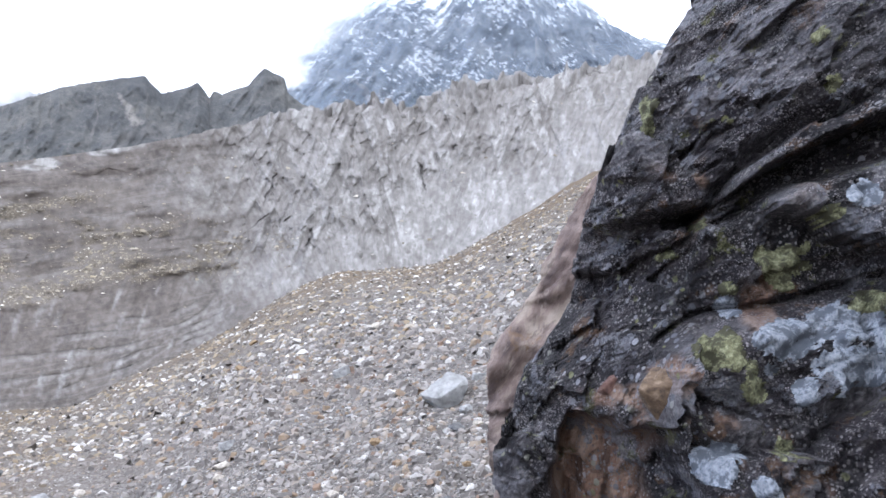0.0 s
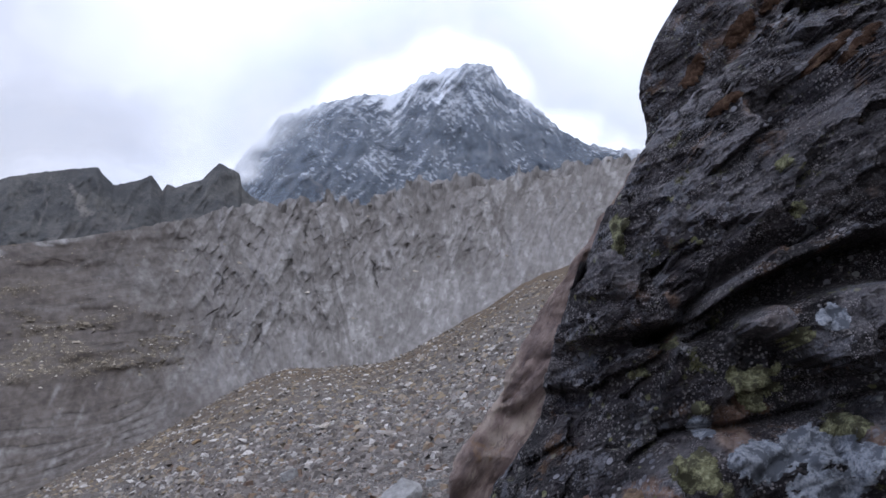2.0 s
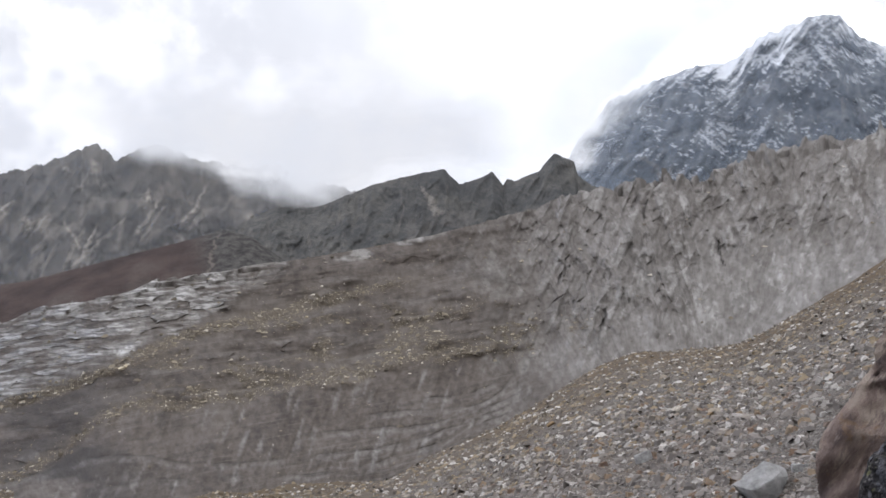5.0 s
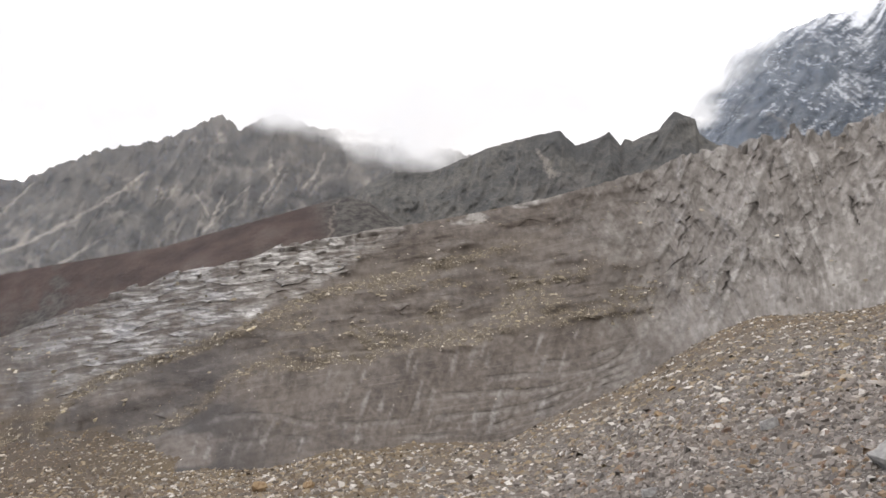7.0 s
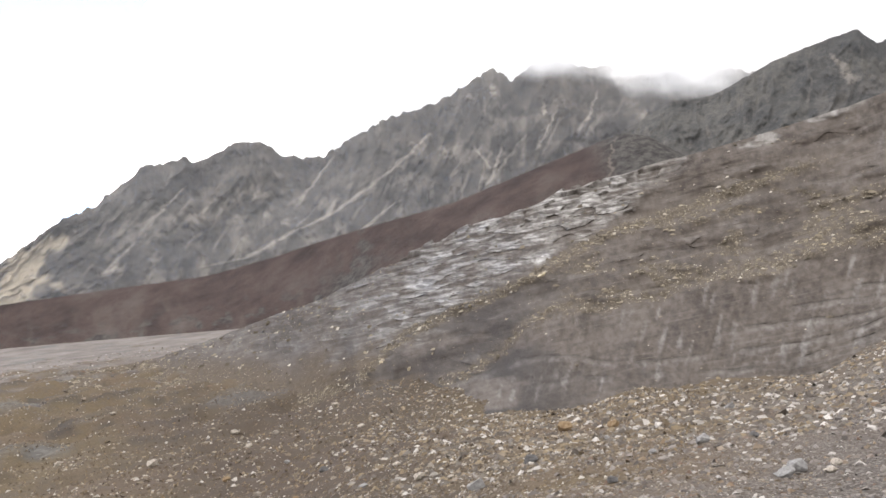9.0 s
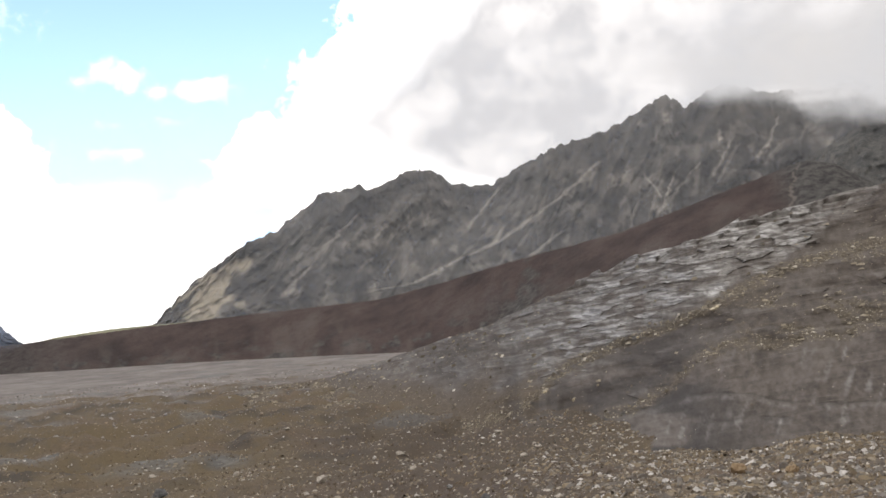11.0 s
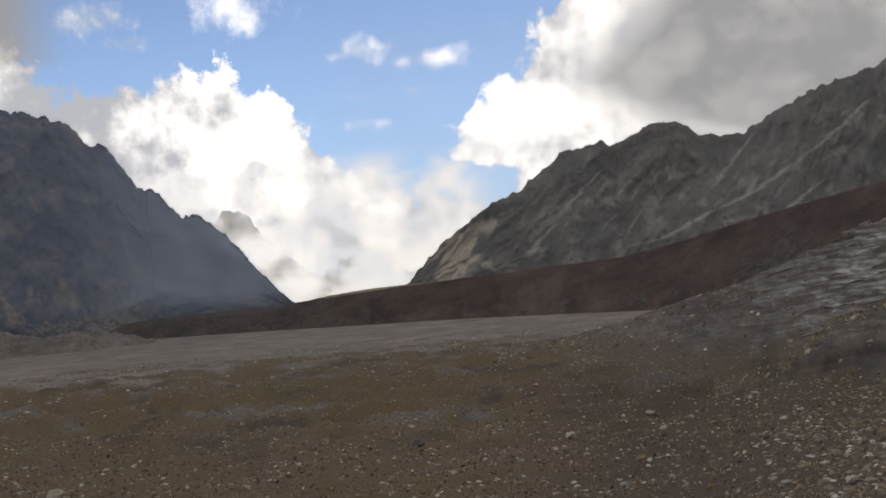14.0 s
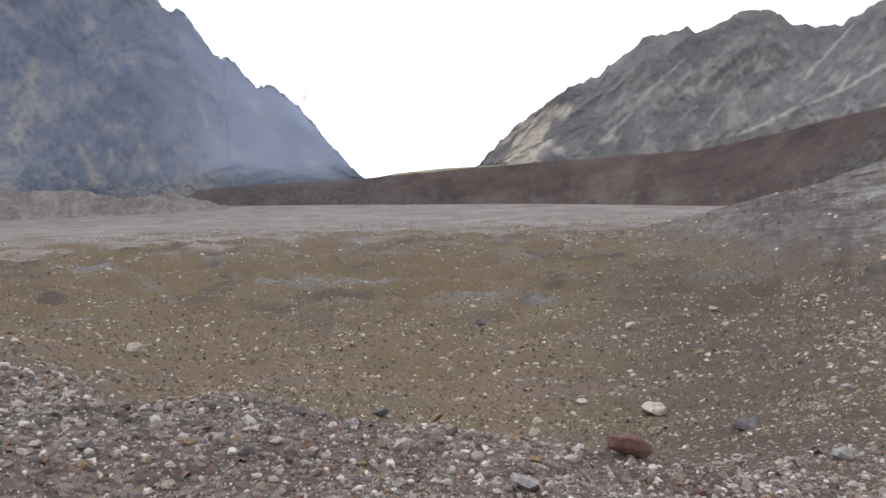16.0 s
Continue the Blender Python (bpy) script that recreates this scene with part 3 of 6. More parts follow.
def cliff_material():
    """Dark foliated gneiss under a patchwork of crusts: black stains, rust, pale wet faces, grey and yellow-green lichen."""
    s = Shade("lichened_gneiss", 0.8, 0.16)
    lie = s.stretch((1.0, 1.0, 2.6), (0, -36, 0))
    bands = s.noise(4.2, 10, 0.72, lie, 0.4)
    fine = s.noise(30, 8, 0.75)
    grit = s.noise(90, 5, 0.7)
    c = s.colors(s.math("ADD", s.math("MULTIPLY", bands, 0.55), s.math("MULTIPLY", fine, 0.45)),
                 [(0.42, (0.013, 0.011, 0.013)), (0.49, (0.032, 0.028, 0.031)), (0.55, (0.066, 0.060, 0.060)), (0.62, (0.15, 0.138, 0.13))])
    c = s.mix(s.ramp(s.noise(1.9, 9, 0.72, lie), 0.54, 0.58, 0, 0.7), c, s.colors(fine, [(0.4, (0.05, 0.048, 0.048)), (0.6, (0.17, 0.165, 0.16))]))
    c = s.mix(s.ramp(s.noise(1.3, 9, 0.70), 0.485, 0.55, 0, 0.88), c, s.colors(fine, [(0.45, (0.008, 0.0075, 0.009)), (0.62, (0.05, 0.046, 0.045))]))
    c = s.mix(s.ramp(s.noise(2.6, 9, 0.72, s.stretch((1, 1, 1), (40, 10, 70))), 0.585, 0.62, 0, 0.8), c, s.colors(fine, [(0.4, (0.055, 0.030, 0.018)), (0.6, (0.17, 0.105, 0.055))]))
    c = s.mix(s.mask("ochre"), c, s.colors(s.noise(3.0, 8, 0.66, s.stretch((3, 3, 0.5))), [(0.34, (0.075, 0.045, 0.032)), (0.48, (0.27, 0.17, 0.112)), (0.62, (0.46, 0.345, 0.255))]))
    c = s.mix(s.mask("palerock"), c, s.colors(fine, [(0.38, (0.10, 0.098, 0.10)), (0.5, (0.24, 0.238, 0.24)), (0.64, (0.42, 0.415, 0.41))]))
    crust = s.ramp(s.noise(3.4, 9, 0.70, s.stretch((1, 1, 1), (70, 30, 10))), 0.565, 0.59, 0, 0.85)
    c = s.mix(crust, c, s.colors(grit, [(0.36, (0.07, 0.075, 0.085)), (0.5, (0.17, 0.178, 0.19)), (0.64, (0.27, 0.275, 0.28))]))
    moss = s.ramp(s.noise(4.4, 9, 0.70, s.stretch((1, 1, 1), (10, 80, 50))), 0.615, 0.64, 0, 0.8)
    c = s.mix(moss, c, s.colors(grit, [(0.38, (0.05, 0.05, 0.022)), (0.55, (0.14, 0.145, 0.055)), (0.68, (0.25, 0.25, 0.12))]))
    speck = s.math("MULTIPLY", s.ramp(s.cells(42, "F1", "Distance"), 0.40, 0.24), s.ramp(s.noise(5.0, 5, 0.6), 0.42, 0.53))
    c = s.mix(s.math("MULTIPLY", speck, 0.9), c, s.colors(s.noise(9, 4, 0.6), [(0.4, (0.15, 0.14, 0.13)), (0.6, (0.34, 0.33, 0.31))]))
    grain = s.math("MULTIPLY", s.ramp(s.cells(85, "F1", "Distance"), 0.40, 0.22), s.ramp(s.noise(3.0, 6, 0.65), 0.47, 0.60))
    c = s.mix(s.math("MULTIPLY", grain, 0.8), c, s.colors(s.noise(14, 4, 0.6), [(0.4, (0.24, 0.225, 0.215)), (0.6, (0.52, 0.50, 0.48))]))
    dots = s.math("MULTIPLY", s.ramp(s.cells(16, "F1", "Distance"), 0.34, 0.27), s.ramp(s.noise(2.2, 5, 0.6, s.stretch((1, 1, 1), (5, 50, 20))), 0.50, 0.58))
    c = s.mix(s.math("MULTIPLY", dots, 0.85), c, s.colors(s.cells(16, "F1", "Color"), [(0.3, (0.18, 0.19, 0.205)), (0.7, (0.40, 0.41, 0.42)), (0.85, (0.26, 0.27, 0.12))]))
    s.color(s.mix(1.0, c, (0.66, 0.63, 0.66), "MULTIPLY"))
    s.rough(s.ramp(fine, 0.35, 0.7, 0.62, 0.95))
    s.bump(s.noise(7, 9, 0.68, lie), 0.06, 1.0).bump(s.noise(45, 7, 0.72), 0.016, 1.0)
    return s.mat


MAT_CLIFF = cliff_material()


def grass_material():
    s = Shade("rusty_grass", 1.0, 0.05)
    n = s.noise(14, 8, 0.75)
    s.color(s.colors(n, [(0.35, (0.022, 0.014, 0.010)), (0.5, (0.062, 0.036, 0.024)), (0.66, (0.13, 0.085, 0.055))]))
    s.bump(s.noise(30, 6, 0.75), 0.05, 1.0)
    return s.mat


MAT_RUSTY_GRASS = grass_material()


def slab_material():
    s = Shade("pink_brown_slab", 0.7, 0.35)
    n = s.noise(1.3, 9, 0.62, s.stretch((1.0, 1.0, 3.2), (0, -58, 0)), 0.4)
    c = s.colors(n, [(0.36, (0.085, 0.058, 0.052)), (0.47, (0.17, 0.12, 0.102)), (0.54, (0.235, 0.172, 0.145)), (0.64, (0.36, 0.29, 0.235))])
    streaks = s.noise(4.5, 9, 0.72, s.stretch((1.0, 1.0, 4.0), (0, -58, 0)), 0.3)
    c = s.mix(s.ramp(streaks, 0.52, 0.62, 0, 0.6), c, (0.075, 0.050, 0.045))
    c = s.mix(s.ramp(streaks, 0.46, 0.36, 0, 0.6), c, (0.36, 0.29, 0.24))
    s.color(s.mix(s.ramp(s.noise(2.2, 8, 0.7), 0.58, 0.64, 0, 0.7), c, (0.22, 0.135, 0.075)))
    s.bump(s.noise(6, 9, 0.70), 0.06, 1.0).bump(streaks, 0.08, 1.0)
    return s.mat


MAT_SLAB = slab_material()


def mist_material(name, tone=(0.9, 0.92, 0.95)):
    """Fog: a thin scatterer whose cover comes from its mask and a soft noise."""
    s = Shade(name)
    s.n.remove(s.bsdf)
    lit = s.n.new("ShaderNodeBsdfTranslucent")
    front = s.n.new("ShaderNodeBsdfDiffuse")
    both = s.n.new("ShaderNodeMixShader")
    lit.inputs[0].default_value = front.inputs[0].default_value = (*tone, 1)
    s.l.new(lit.outputs[0], both.inputs[1])
    s.l.new(front.outputs[0], both.inputs[2])
    clear = s.n.new("ShaderNodeBsdfTransparent")
    out = s.n.new("ShaderNodeMixShader")
    s.l.new(s.mask("cover"), out.inputs[0])
    s.l.new(clear.outputs[0], out.inputs[1])
    s.l.new(both.outputs[0], out.inputs[2])
    s.l.new(out.outputs[0], s.out.inputs[0])
    return s.mat


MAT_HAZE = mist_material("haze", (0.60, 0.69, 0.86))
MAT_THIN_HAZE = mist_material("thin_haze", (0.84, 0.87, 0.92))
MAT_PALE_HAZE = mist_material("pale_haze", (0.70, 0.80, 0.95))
MAT_TERRACE = mountain_material("dry_grass", (0.13, 0.13, 0.075), (0.19, 0.185, 0.11), (0.26, 0.25, 0.17), 40, rugged=0.02)
MAT_FAR_BANK = mountain_material("pale_bank", (0.12, 0.105, 0.095), (0.18, 0.165, 0.15), (0.26, 0.245, 0.23), 60)


def bright_cloud(name, low, high, strength):
    """Cumulus far down the valley, a backdrop with a soft outline; its own glow stands in for sunlight."""
    s = Shade(name)
    s.n.remove(s.bsdf)
    glow = s.n.new("ShaderNodeEmission")
    s.link(s.colors(s.noise(0.004, 6, 0.6), [(0.35, low), (0.62, high)]), glow.inputs[0])
    glow.inputs[1].default_value = strength
    clear = s.n.new("ShaderNodeBsdfTransparent")
    out = s.n.new("ShaderNodeMixShader")
    s.l.new(s.mask("cover"), out.inputs[0])
    s.l.new(clear.outputs[0], out.inputs[1])
    s.l.new(glow.outputs[0], out.inputs[2])
    s.l.new(out.outputs[0], s.out.inputs[0])
    return s.mat


# all three clouds emit, since lit sheets stay too dim
MAT_BRIGHT_CLOUD = bright_cloud("glowing_cloud", (0.75, 0.79, 0.86), (1.0, 0.985, 0.95), 2.9)
MAT_PALE_CLOUD = bright_cloud("pale_cloud", (0.86, 0.90, 0.95), (1.0, 1.0, 1.0), 1.3)
MAT_GREY_CLOUD = bright_cloud("grey_cloud", (0.93, 0.95, 0.98), (1.0, 1.0, 1.0), 1.05)
MAT_RUSTY_BLOCK = plain_rock("rusty_block", (0.035, 0.026, 0.020), (0.10, 0.066, 0.040), (0.20, 0.15, 0.105), 0.35)


# ---- ground ----
DISTANCES = np.log([1.5, 4, 8, 16, 40, 100, 200, 400, 800, 1600, 4900])
SLOPES = {}


def slope(az, *heights):
    """Heights of the ground along one bearing, at the distances above, from the eye."""
    SLOPES[az] = heights


slope(-180, -1.7, -1.5, -1.0, 1, 8, 25, 50, 90, 140, 200, 200)
slope(-60, -1.7, -1.7, -1.6, -1.2, 1, 8, 20, 45, 90, 150, 200)
slope(-9, -1.9, -2.1, -2.4, -2.4, -1.2, 5, 15, 36, 60, 80, 80)
slope(0, -1.9, -2.1, -2.6, -3.0, -3.6, -4.2, -4.7, -5, -5, -10, -20)
slope(10, -1.9, -2.1, -2.9, -3.8, -6, -7.5, -8.7, -14, -20, -30, -40)
slope(20, -1.9, -2.2, -3.2, -4.8, -8.5, -15, -25, -35, -45, -50, -60)
slope(39, -1.9, -2.2, -3.2, -5, -9.5, -20.5, -38, -60, -66, -70, -70)
slope(52, -1.9, -2.2, -3.1, -5.2, -11, -23, -37, -55, -66, -75, -75)
slope(64, -1.9, -2.0, -2.72, -5.8, -12.4, -25, -40, -55, -66, -78, -80)
slope(77, -1.85, -1.95, -2.5, -6.0, -12.3, -25, -40, -54, -64, -76, -80)
slope(92, -1.8, -1.9, -2.0, -5, -9.9, -22, -38, -52, -62, -74, -80)
slope(105, -1.7, -1.8, -1.9, -2.65, -7, -17, -33, -48, -60, -70, -80)
slope(150, -1.7, -1.6, -1.5, -1.9, -5, -12, -28, -45, -58, -70, -80)
slope(180, -1.7, -1.5, -1.0, 1, 8, 25, 50, 90, 140, 200, 200)


ICE_FOOT = [(-20, 8), (-9.4, 4.8), (-5.8, 2.6), (-2.8, 0.8), (1.0, -1.05), (6.4, -1.5), (8.3, -2.0), (11.5, -3.7), (13.9, -5.3), (19.9, -7.9), (23.3, -9.45), (27, -9.7), (33.6, -10.0),
            (39.3, -10.9), (49.9, -10.3), (53, -9.8), (57, -8.6), (62, -7.0), (66, -5.9), (70, -5.2)]
ICE_FOOT_R = [(-20, 330), (-9, 260), (0, 230), (10, 200), (20, 170), (27, 160), (39, 150), (50, 180), (54, 205), (58, 260), (62, 350), (66, 480), (70, 640)]


def ground_height(az, r):
    keys = sorted(SLOPES)
    lr = np.log(np.clip(r, 1.0, 4900))
    table = np.stack([np.interp(lr, DISTANCES, SLOPES[k]) for k in keys])
    k = np.clip(np.searchsorted(keys, az) - 1, 0, len(keys) - 2)
    ka = np.array(keys, float)
    t = (az - ka[k]) / (ka[k + 1] - ka[k])
    t = t * t * (3 - 2 * t) * 0.5 + t * 0.5
    lo = np.take_along_axis(table, k[None], 0)[0]
    hi = np.take_along_axis(table, k[None] + 1, 0)[0]
    z = lo * (1 - t) + hi * t
    # from thirty metres out the slope runs evenly to the foot of the ice
    start = np.stack([np.interp(math.log(30), DISTANCES, SLOPES[q]) + 0 * az for q in keys])
    near = np.take_along_axis(start, k[None], 0)[0] * (1 - t) + np.take_along_axis(start, k[None] + 1, 0)[0] * t
    far = curve(ICE_FOOT_R, az)
    e0, e1 = np.degrees(np.arctan2(near, 30)), curve(ICE_FOOT, az)
    u = np.log(np.maximum(r, 30) / 30) / np.log(far / 30)
    even = np.where(u < 1, r * rise(e0 + (e1 - e0) * np.minimum(u, 1) ** 0.8), far * rise(e1) - 0.06 * (r - far))
    w = smooth(30, 40, r) * smooth(-30, -18, az) * smooth(57, 50, az)
    z = z * (1 - w) + even * w
    p = polar(az, r, 0.0)
    x, y = p[..., 0], p[..., 1]
    z = z + 0.10 * fbm(x / 1.3, y / 1.3, 3.0, 3) * smooth(1.5, 6, r) + 0.25 * fbm(x / 5, y / 5, 8.0, 3) * smooth(6, 20, r)
    z = z + 0.55 * fbm(x / 22, y / 22, 1.0, 3) * smooth(25, 90, r) * smooth(2500, 900, r)
    z = z + 15.0 * (ridged(x / 75, y / 75, 2.0, 4) - 0.66) * smooth(140, 420, r) * smooth(1000, 650, r) * smooth(30, 60, az)
    z = z + 4.0 * (ridged(x / 34, y / 34, 12.0, 3) - 0.66) * smooth(50, 130, r) * smooth(900, 500, r) * smooth(46, 60, az)
    return z


GROUND_GRID = []


def ground_surface(az, r):
    """The height of the built ground sheet."""
    ga, gr, gz = GROUND_GRID
    lr = np.log(r)
    i = np.clip(np.searchsorted(gr, lr) - 1, 0, len(gr) - 2)
    j = np.clip(np.searchsorted(ga, az) - 1, 0, len(ga) - 2)
    a, b = (lr - gr[i]) / (gr[i + 1] - gr[i]), (az - ga[j]) / (ga[j + 1] - ga[j])
    return (gz[i, j] * (1 - b) + gz[i, j + 1] * b) * (1 - a) + (gz[i + 1, j] * (1 - b) + gz[i + 1, j + 1] * b) * a


def build_ground():
    az = np.concatenate([np.arange(-180, -24, 4.0), np.arange(-24, 108, 0.25), np.arange(108, 180, 4.0)])
    r = np.exp(np.concatenate([[-5.0], np.linspace(math.log(0.5), math.log(4900), 350)]))
    A, R = np.meshgrid(az, r)
    z = ground_height(A.ravel(), R.ravel()).reshape(A.shape)
    p = polar(A, R, z)
    x, y = p[..., 0], p[..., 1]
    n = fbm(x / 60, y / 60, 5.0, 4)
    masks = {
        "mid": np.maximum(smooth(14, 40, R * (1 + 0.5 * fbm(x / 9, y / 9, 2, 3))), 0.6 * smooth(3.5, 9, R * (1 + 0.5 * fbm(x / 2.5, y / 2.5, 6, 3)) - 0.12 * np.abs(A - 46))) * smooth(6, 40, A + 14 * fbm(x / 25, y / 25, 4, 3)),
        "dark": smooth(0.72, 0.86, ridged(x / 75 + 0.3, y / 75 + 0.2, 2.0, 4) + 0.2 * fbm(x / 20, y / 20, 31.0, 3)) * smooth(160, 330, R) * smooth(900, 700, R) * smooth(58, 66, A),
        "far": smooth(70, 220, R),
        "brown": smooth(30, 60, A),
        # darker ground between bearings 40 and 72, from 3 to 500 m out
        "darker_brown": smooth(40, 50, A) * smooth(72, 60, A) * smooth(3, 8, R) * smooth(500, 300, R),
        "outwash": smooth(740, 850, R * (1 + 0.35 * n)) * smooth(2600, 1900, R),
        "greypatch": 0.7 * smooth(0.3, 0.6, fbm(x / 60, y / 60, 7.0, 4) + 0.7 * np.exp(-((A - 77) / 5) ** 2 - ((np.log(R) - np.log(330)) / 0.14) ** 2) - 0.12) * smooth(150, 260, R),
    }
    GROUND_GRID.extend((az, np.log(r), z))
    ob = grid_mesh("ground", p, MAT_GROUND, wrap=True, masks=masks)
    return tagged(ob, "bare stony moraine ground of grey and ochre rubble", "ground", kind="structure")


build_ground()


# ---- mountains ----
HERE = {}


def massif(name, label, category, material, crest, foot, far, near, columns, rows, relief, grain, jag, lean=1.0, masks=None, parts=None, kind="structure"):
    """A mountain side between its foot and its crest line, both (bearing, elevation in degrees) seen from the path, with gullies down
    the slope and a back that falls away behind. far, near: distances of crest and foot by bearing."""
    a0, a1 = min(c[0] for c in crest), max(c[0] for c in crest)
    az = np.linspace(a0, a1, columns)
    rc, rf = curve(far, az), curve(near, az)
    ec = straight(crest, az) + jag * (fbm(az * 1.7, 3.1, grain, 4, 0.6) + 0.7 * np.abs(fbm(az * 5, 8.1, grain, 4, 0.65)))
    zc, zf = rc * rise(ec), rf * rise(curve(foot, az))
    u = np.linspace(-0.12, 1, rows)[:, None]
    uu = np.clip(u, 0, 1)
    h = uu ** lean
    R = rf + (rc - rf) * u
    Z = zf + (zc - zf) * h + np.minimum(u, 0) * (zc - zf) * 0.8
    s = np.radians(az)[None] * rc[None]
    drop = u * np.abs(zc - zf).max()
    wx = fbm(s / (grain * 2.2), drop / (grain * 2.2), 1.7, 3) * grain * 0.3
    g = ridged((s + wx + drop * 0.25) / grain, drop / (grain * 3.2), 4.4, 5, 0.55) - 0.6
    g2 = ridged((s - wx) / (grain * 0.3), drop / (grain * 0.55), 6.4, 4, 0.6) - 0.6
    fade = smooth(1.0, 0.9, u) * smooth(-0.1, 0.15, u)
    bulge = relief * (g + 0.25 * g2) * fade
    p = polar(az[None], R - bulge, Z * (R - bulge) / R)
    extra = {"fs": s + 0 * u, "fh": drop + 0 * s, "hollow": smooth(0.05, -0.35, g + 0.5 * g2) + 0 * u}
    HERE["el"] = np.degrees(np.arctan2(Z, R))
    for key, fn in (masks or {}).items():
        extra[key] = fn(az[None] + 0 * u, uu + 0 * az, s + 0 * u, drop + 0 * s, g + 0 * u)
    back = []
    for k in (0.15, 0.4, 0.8, 1.3):
        back.append(polar(az, rc + k * (rc - rf) * 0.7 + 20 * k, zc - k * (zc - zf) * 0.9))
    skirt = p[:1] - np.array([0, 0, 90.0])
    p = np.concatenate([skirt, p, np.stack(back)])
    for key in extra:
        extra[key] = np.concatenate([extra[key][:1], extra[key], np.repeat(extra[key][-1:], len(back), 0)])
    ob = grid_mesh(name, p, material, masks=extra)
    return tagged(ob, label, category, kind=kind)


def gully_scree(lines, width):
    """Pale scree running down from (bearing, height share) to (bearing, height share), widening."""
    def fn(az, u, s, drop, g):
        total = np.zeros_like(u)
        for (a0, u0, a1, u1, w) in lines:
            t = np.clip((u - u0) / (u1 - u0), 0, 1)
            inside = smooth(-0.03, 0.05, (u - u0) / (u1 - u0)) * smooth(1.05, 0.95, (u - u0) / (u1 - u0))
            mid = a0 + (a1 - a0) * t + 0.35 * fbm(u * 9, a0, 0, 3)
            d = np.abs(az - mid) / (0.62 * w * (0.3 + t) * (1 + 0.5 * fbm(az * 3, u * 14, 2, 3)))
            total = np.maximum(total, smooth(1.0, 0.3, d) * inside)
        return np.clip(total * width + smooth(0.25, 0.6, fbm(s / 90, drop / 140, 3, 4)) * 0.15 * smooth(0.9, 0.4, u), 0, 1)
    return fn


def scree_runs(lines, thick=1.0, blotches=1.0):
    """Pale scree down chutes, each a line of (bearing, elevation) from top to bottom, widening as it falls."""
    def fn(az, u, s, drop, g):
        el, total = HERE["el"], np.zeros_like(u)
        for wide, line in lines:
            top, low = line[0][1], line[-1][1]
            t = np.clip((top - el) / (top - low), 0, 1)
            mid = np.interp(-el, [-q[1] for q in line], [q[0] for q in line]) + 0.16 * fbm(el * 2.2, line[0][0], 0, 3)
            d = np.abs(az - mid) / (wide * (0.35 + 0.65 * t) * (1 + 0.55 * fbm(az * 4, el * 5, 2, 3)))
            total = np.maximum(total, smooth(1.25, 0.1, d) * np.clip(0.75 + 0.7 * fbm(az * 6, el * 6, 5, 3), 0.2, 1) * smooth(top + 0.15, top - 0.2, el) * smooth(low - 0.2, low + 0.2, el))
        blotch = smooth(0.25, 0.6, fbm(s / 70, drop / 110, 3, 4)) * 0.3 + smooth(0.35, 0.6, fbm((s + 0.5 * drop) / 26, drop / 90, 23, 4)) * 0.35
        return np.clip(thick * total + blotches * blotch * smooth(0.95, 0.5, u), 0, 1)
    return fn


def snow_cover(az, u, s, drop, g):
    broad = fbm(s / 260, drop / 260, 9.0, 3)
    chute = fbm((s + drop * 0.9) / 34, (drop - s * 0.5) / 170, 2.0, 5, 0.6)
    chute2 = fbm((s - drop * 0.7) / 30, (drop + s * 0.5) / 150, 4.0, 5, 0.6)
    fleck = fbm(s / 13, drop / 16, 6.0, 4, 0.65)
    lean = smooth(-0.2, 0.2, fbm(s / 180, drop / 180, 12.0, 2))
    n = 0.75 * (chute * lean + chute2 * (1 - lean)) + 0.65 * fleck + 0.5 * broad - 0.25 * g
    snow = smooth(0.34, 0.58, n + 0.25 * smooth(0.3, 1.0, u) - 0.12) * smooth(0.05, 0.45, u)
    cap = smooth(0.80, 0.98, u + 0.2 * chute) * smooth(-4.8, -3.0, az) * smooth(1.2, 0.2, az)
    rim = smooth(0.9, 1.0, u + 0.12 * chute) * smooth(-12, -6, az) * 0.6
    return np.clip(snow * 0.5 + cap + 0.8 * rim, 0, 1)


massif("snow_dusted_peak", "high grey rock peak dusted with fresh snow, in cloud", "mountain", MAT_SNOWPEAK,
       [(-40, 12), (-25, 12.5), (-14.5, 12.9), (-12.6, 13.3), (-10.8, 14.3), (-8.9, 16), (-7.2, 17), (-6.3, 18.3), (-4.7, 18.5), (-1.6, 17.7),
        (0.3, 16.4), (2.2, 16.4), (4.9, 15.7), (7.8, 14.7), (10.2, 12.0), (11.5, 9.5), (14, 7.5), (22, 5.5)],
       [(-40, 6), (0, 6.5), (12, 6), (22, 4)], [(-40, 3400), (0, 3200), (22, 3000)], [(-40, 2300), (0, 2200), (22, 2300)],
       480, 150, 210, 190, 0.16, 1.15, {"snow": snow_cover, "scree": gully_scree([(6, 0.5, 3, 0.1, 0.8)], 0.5)})

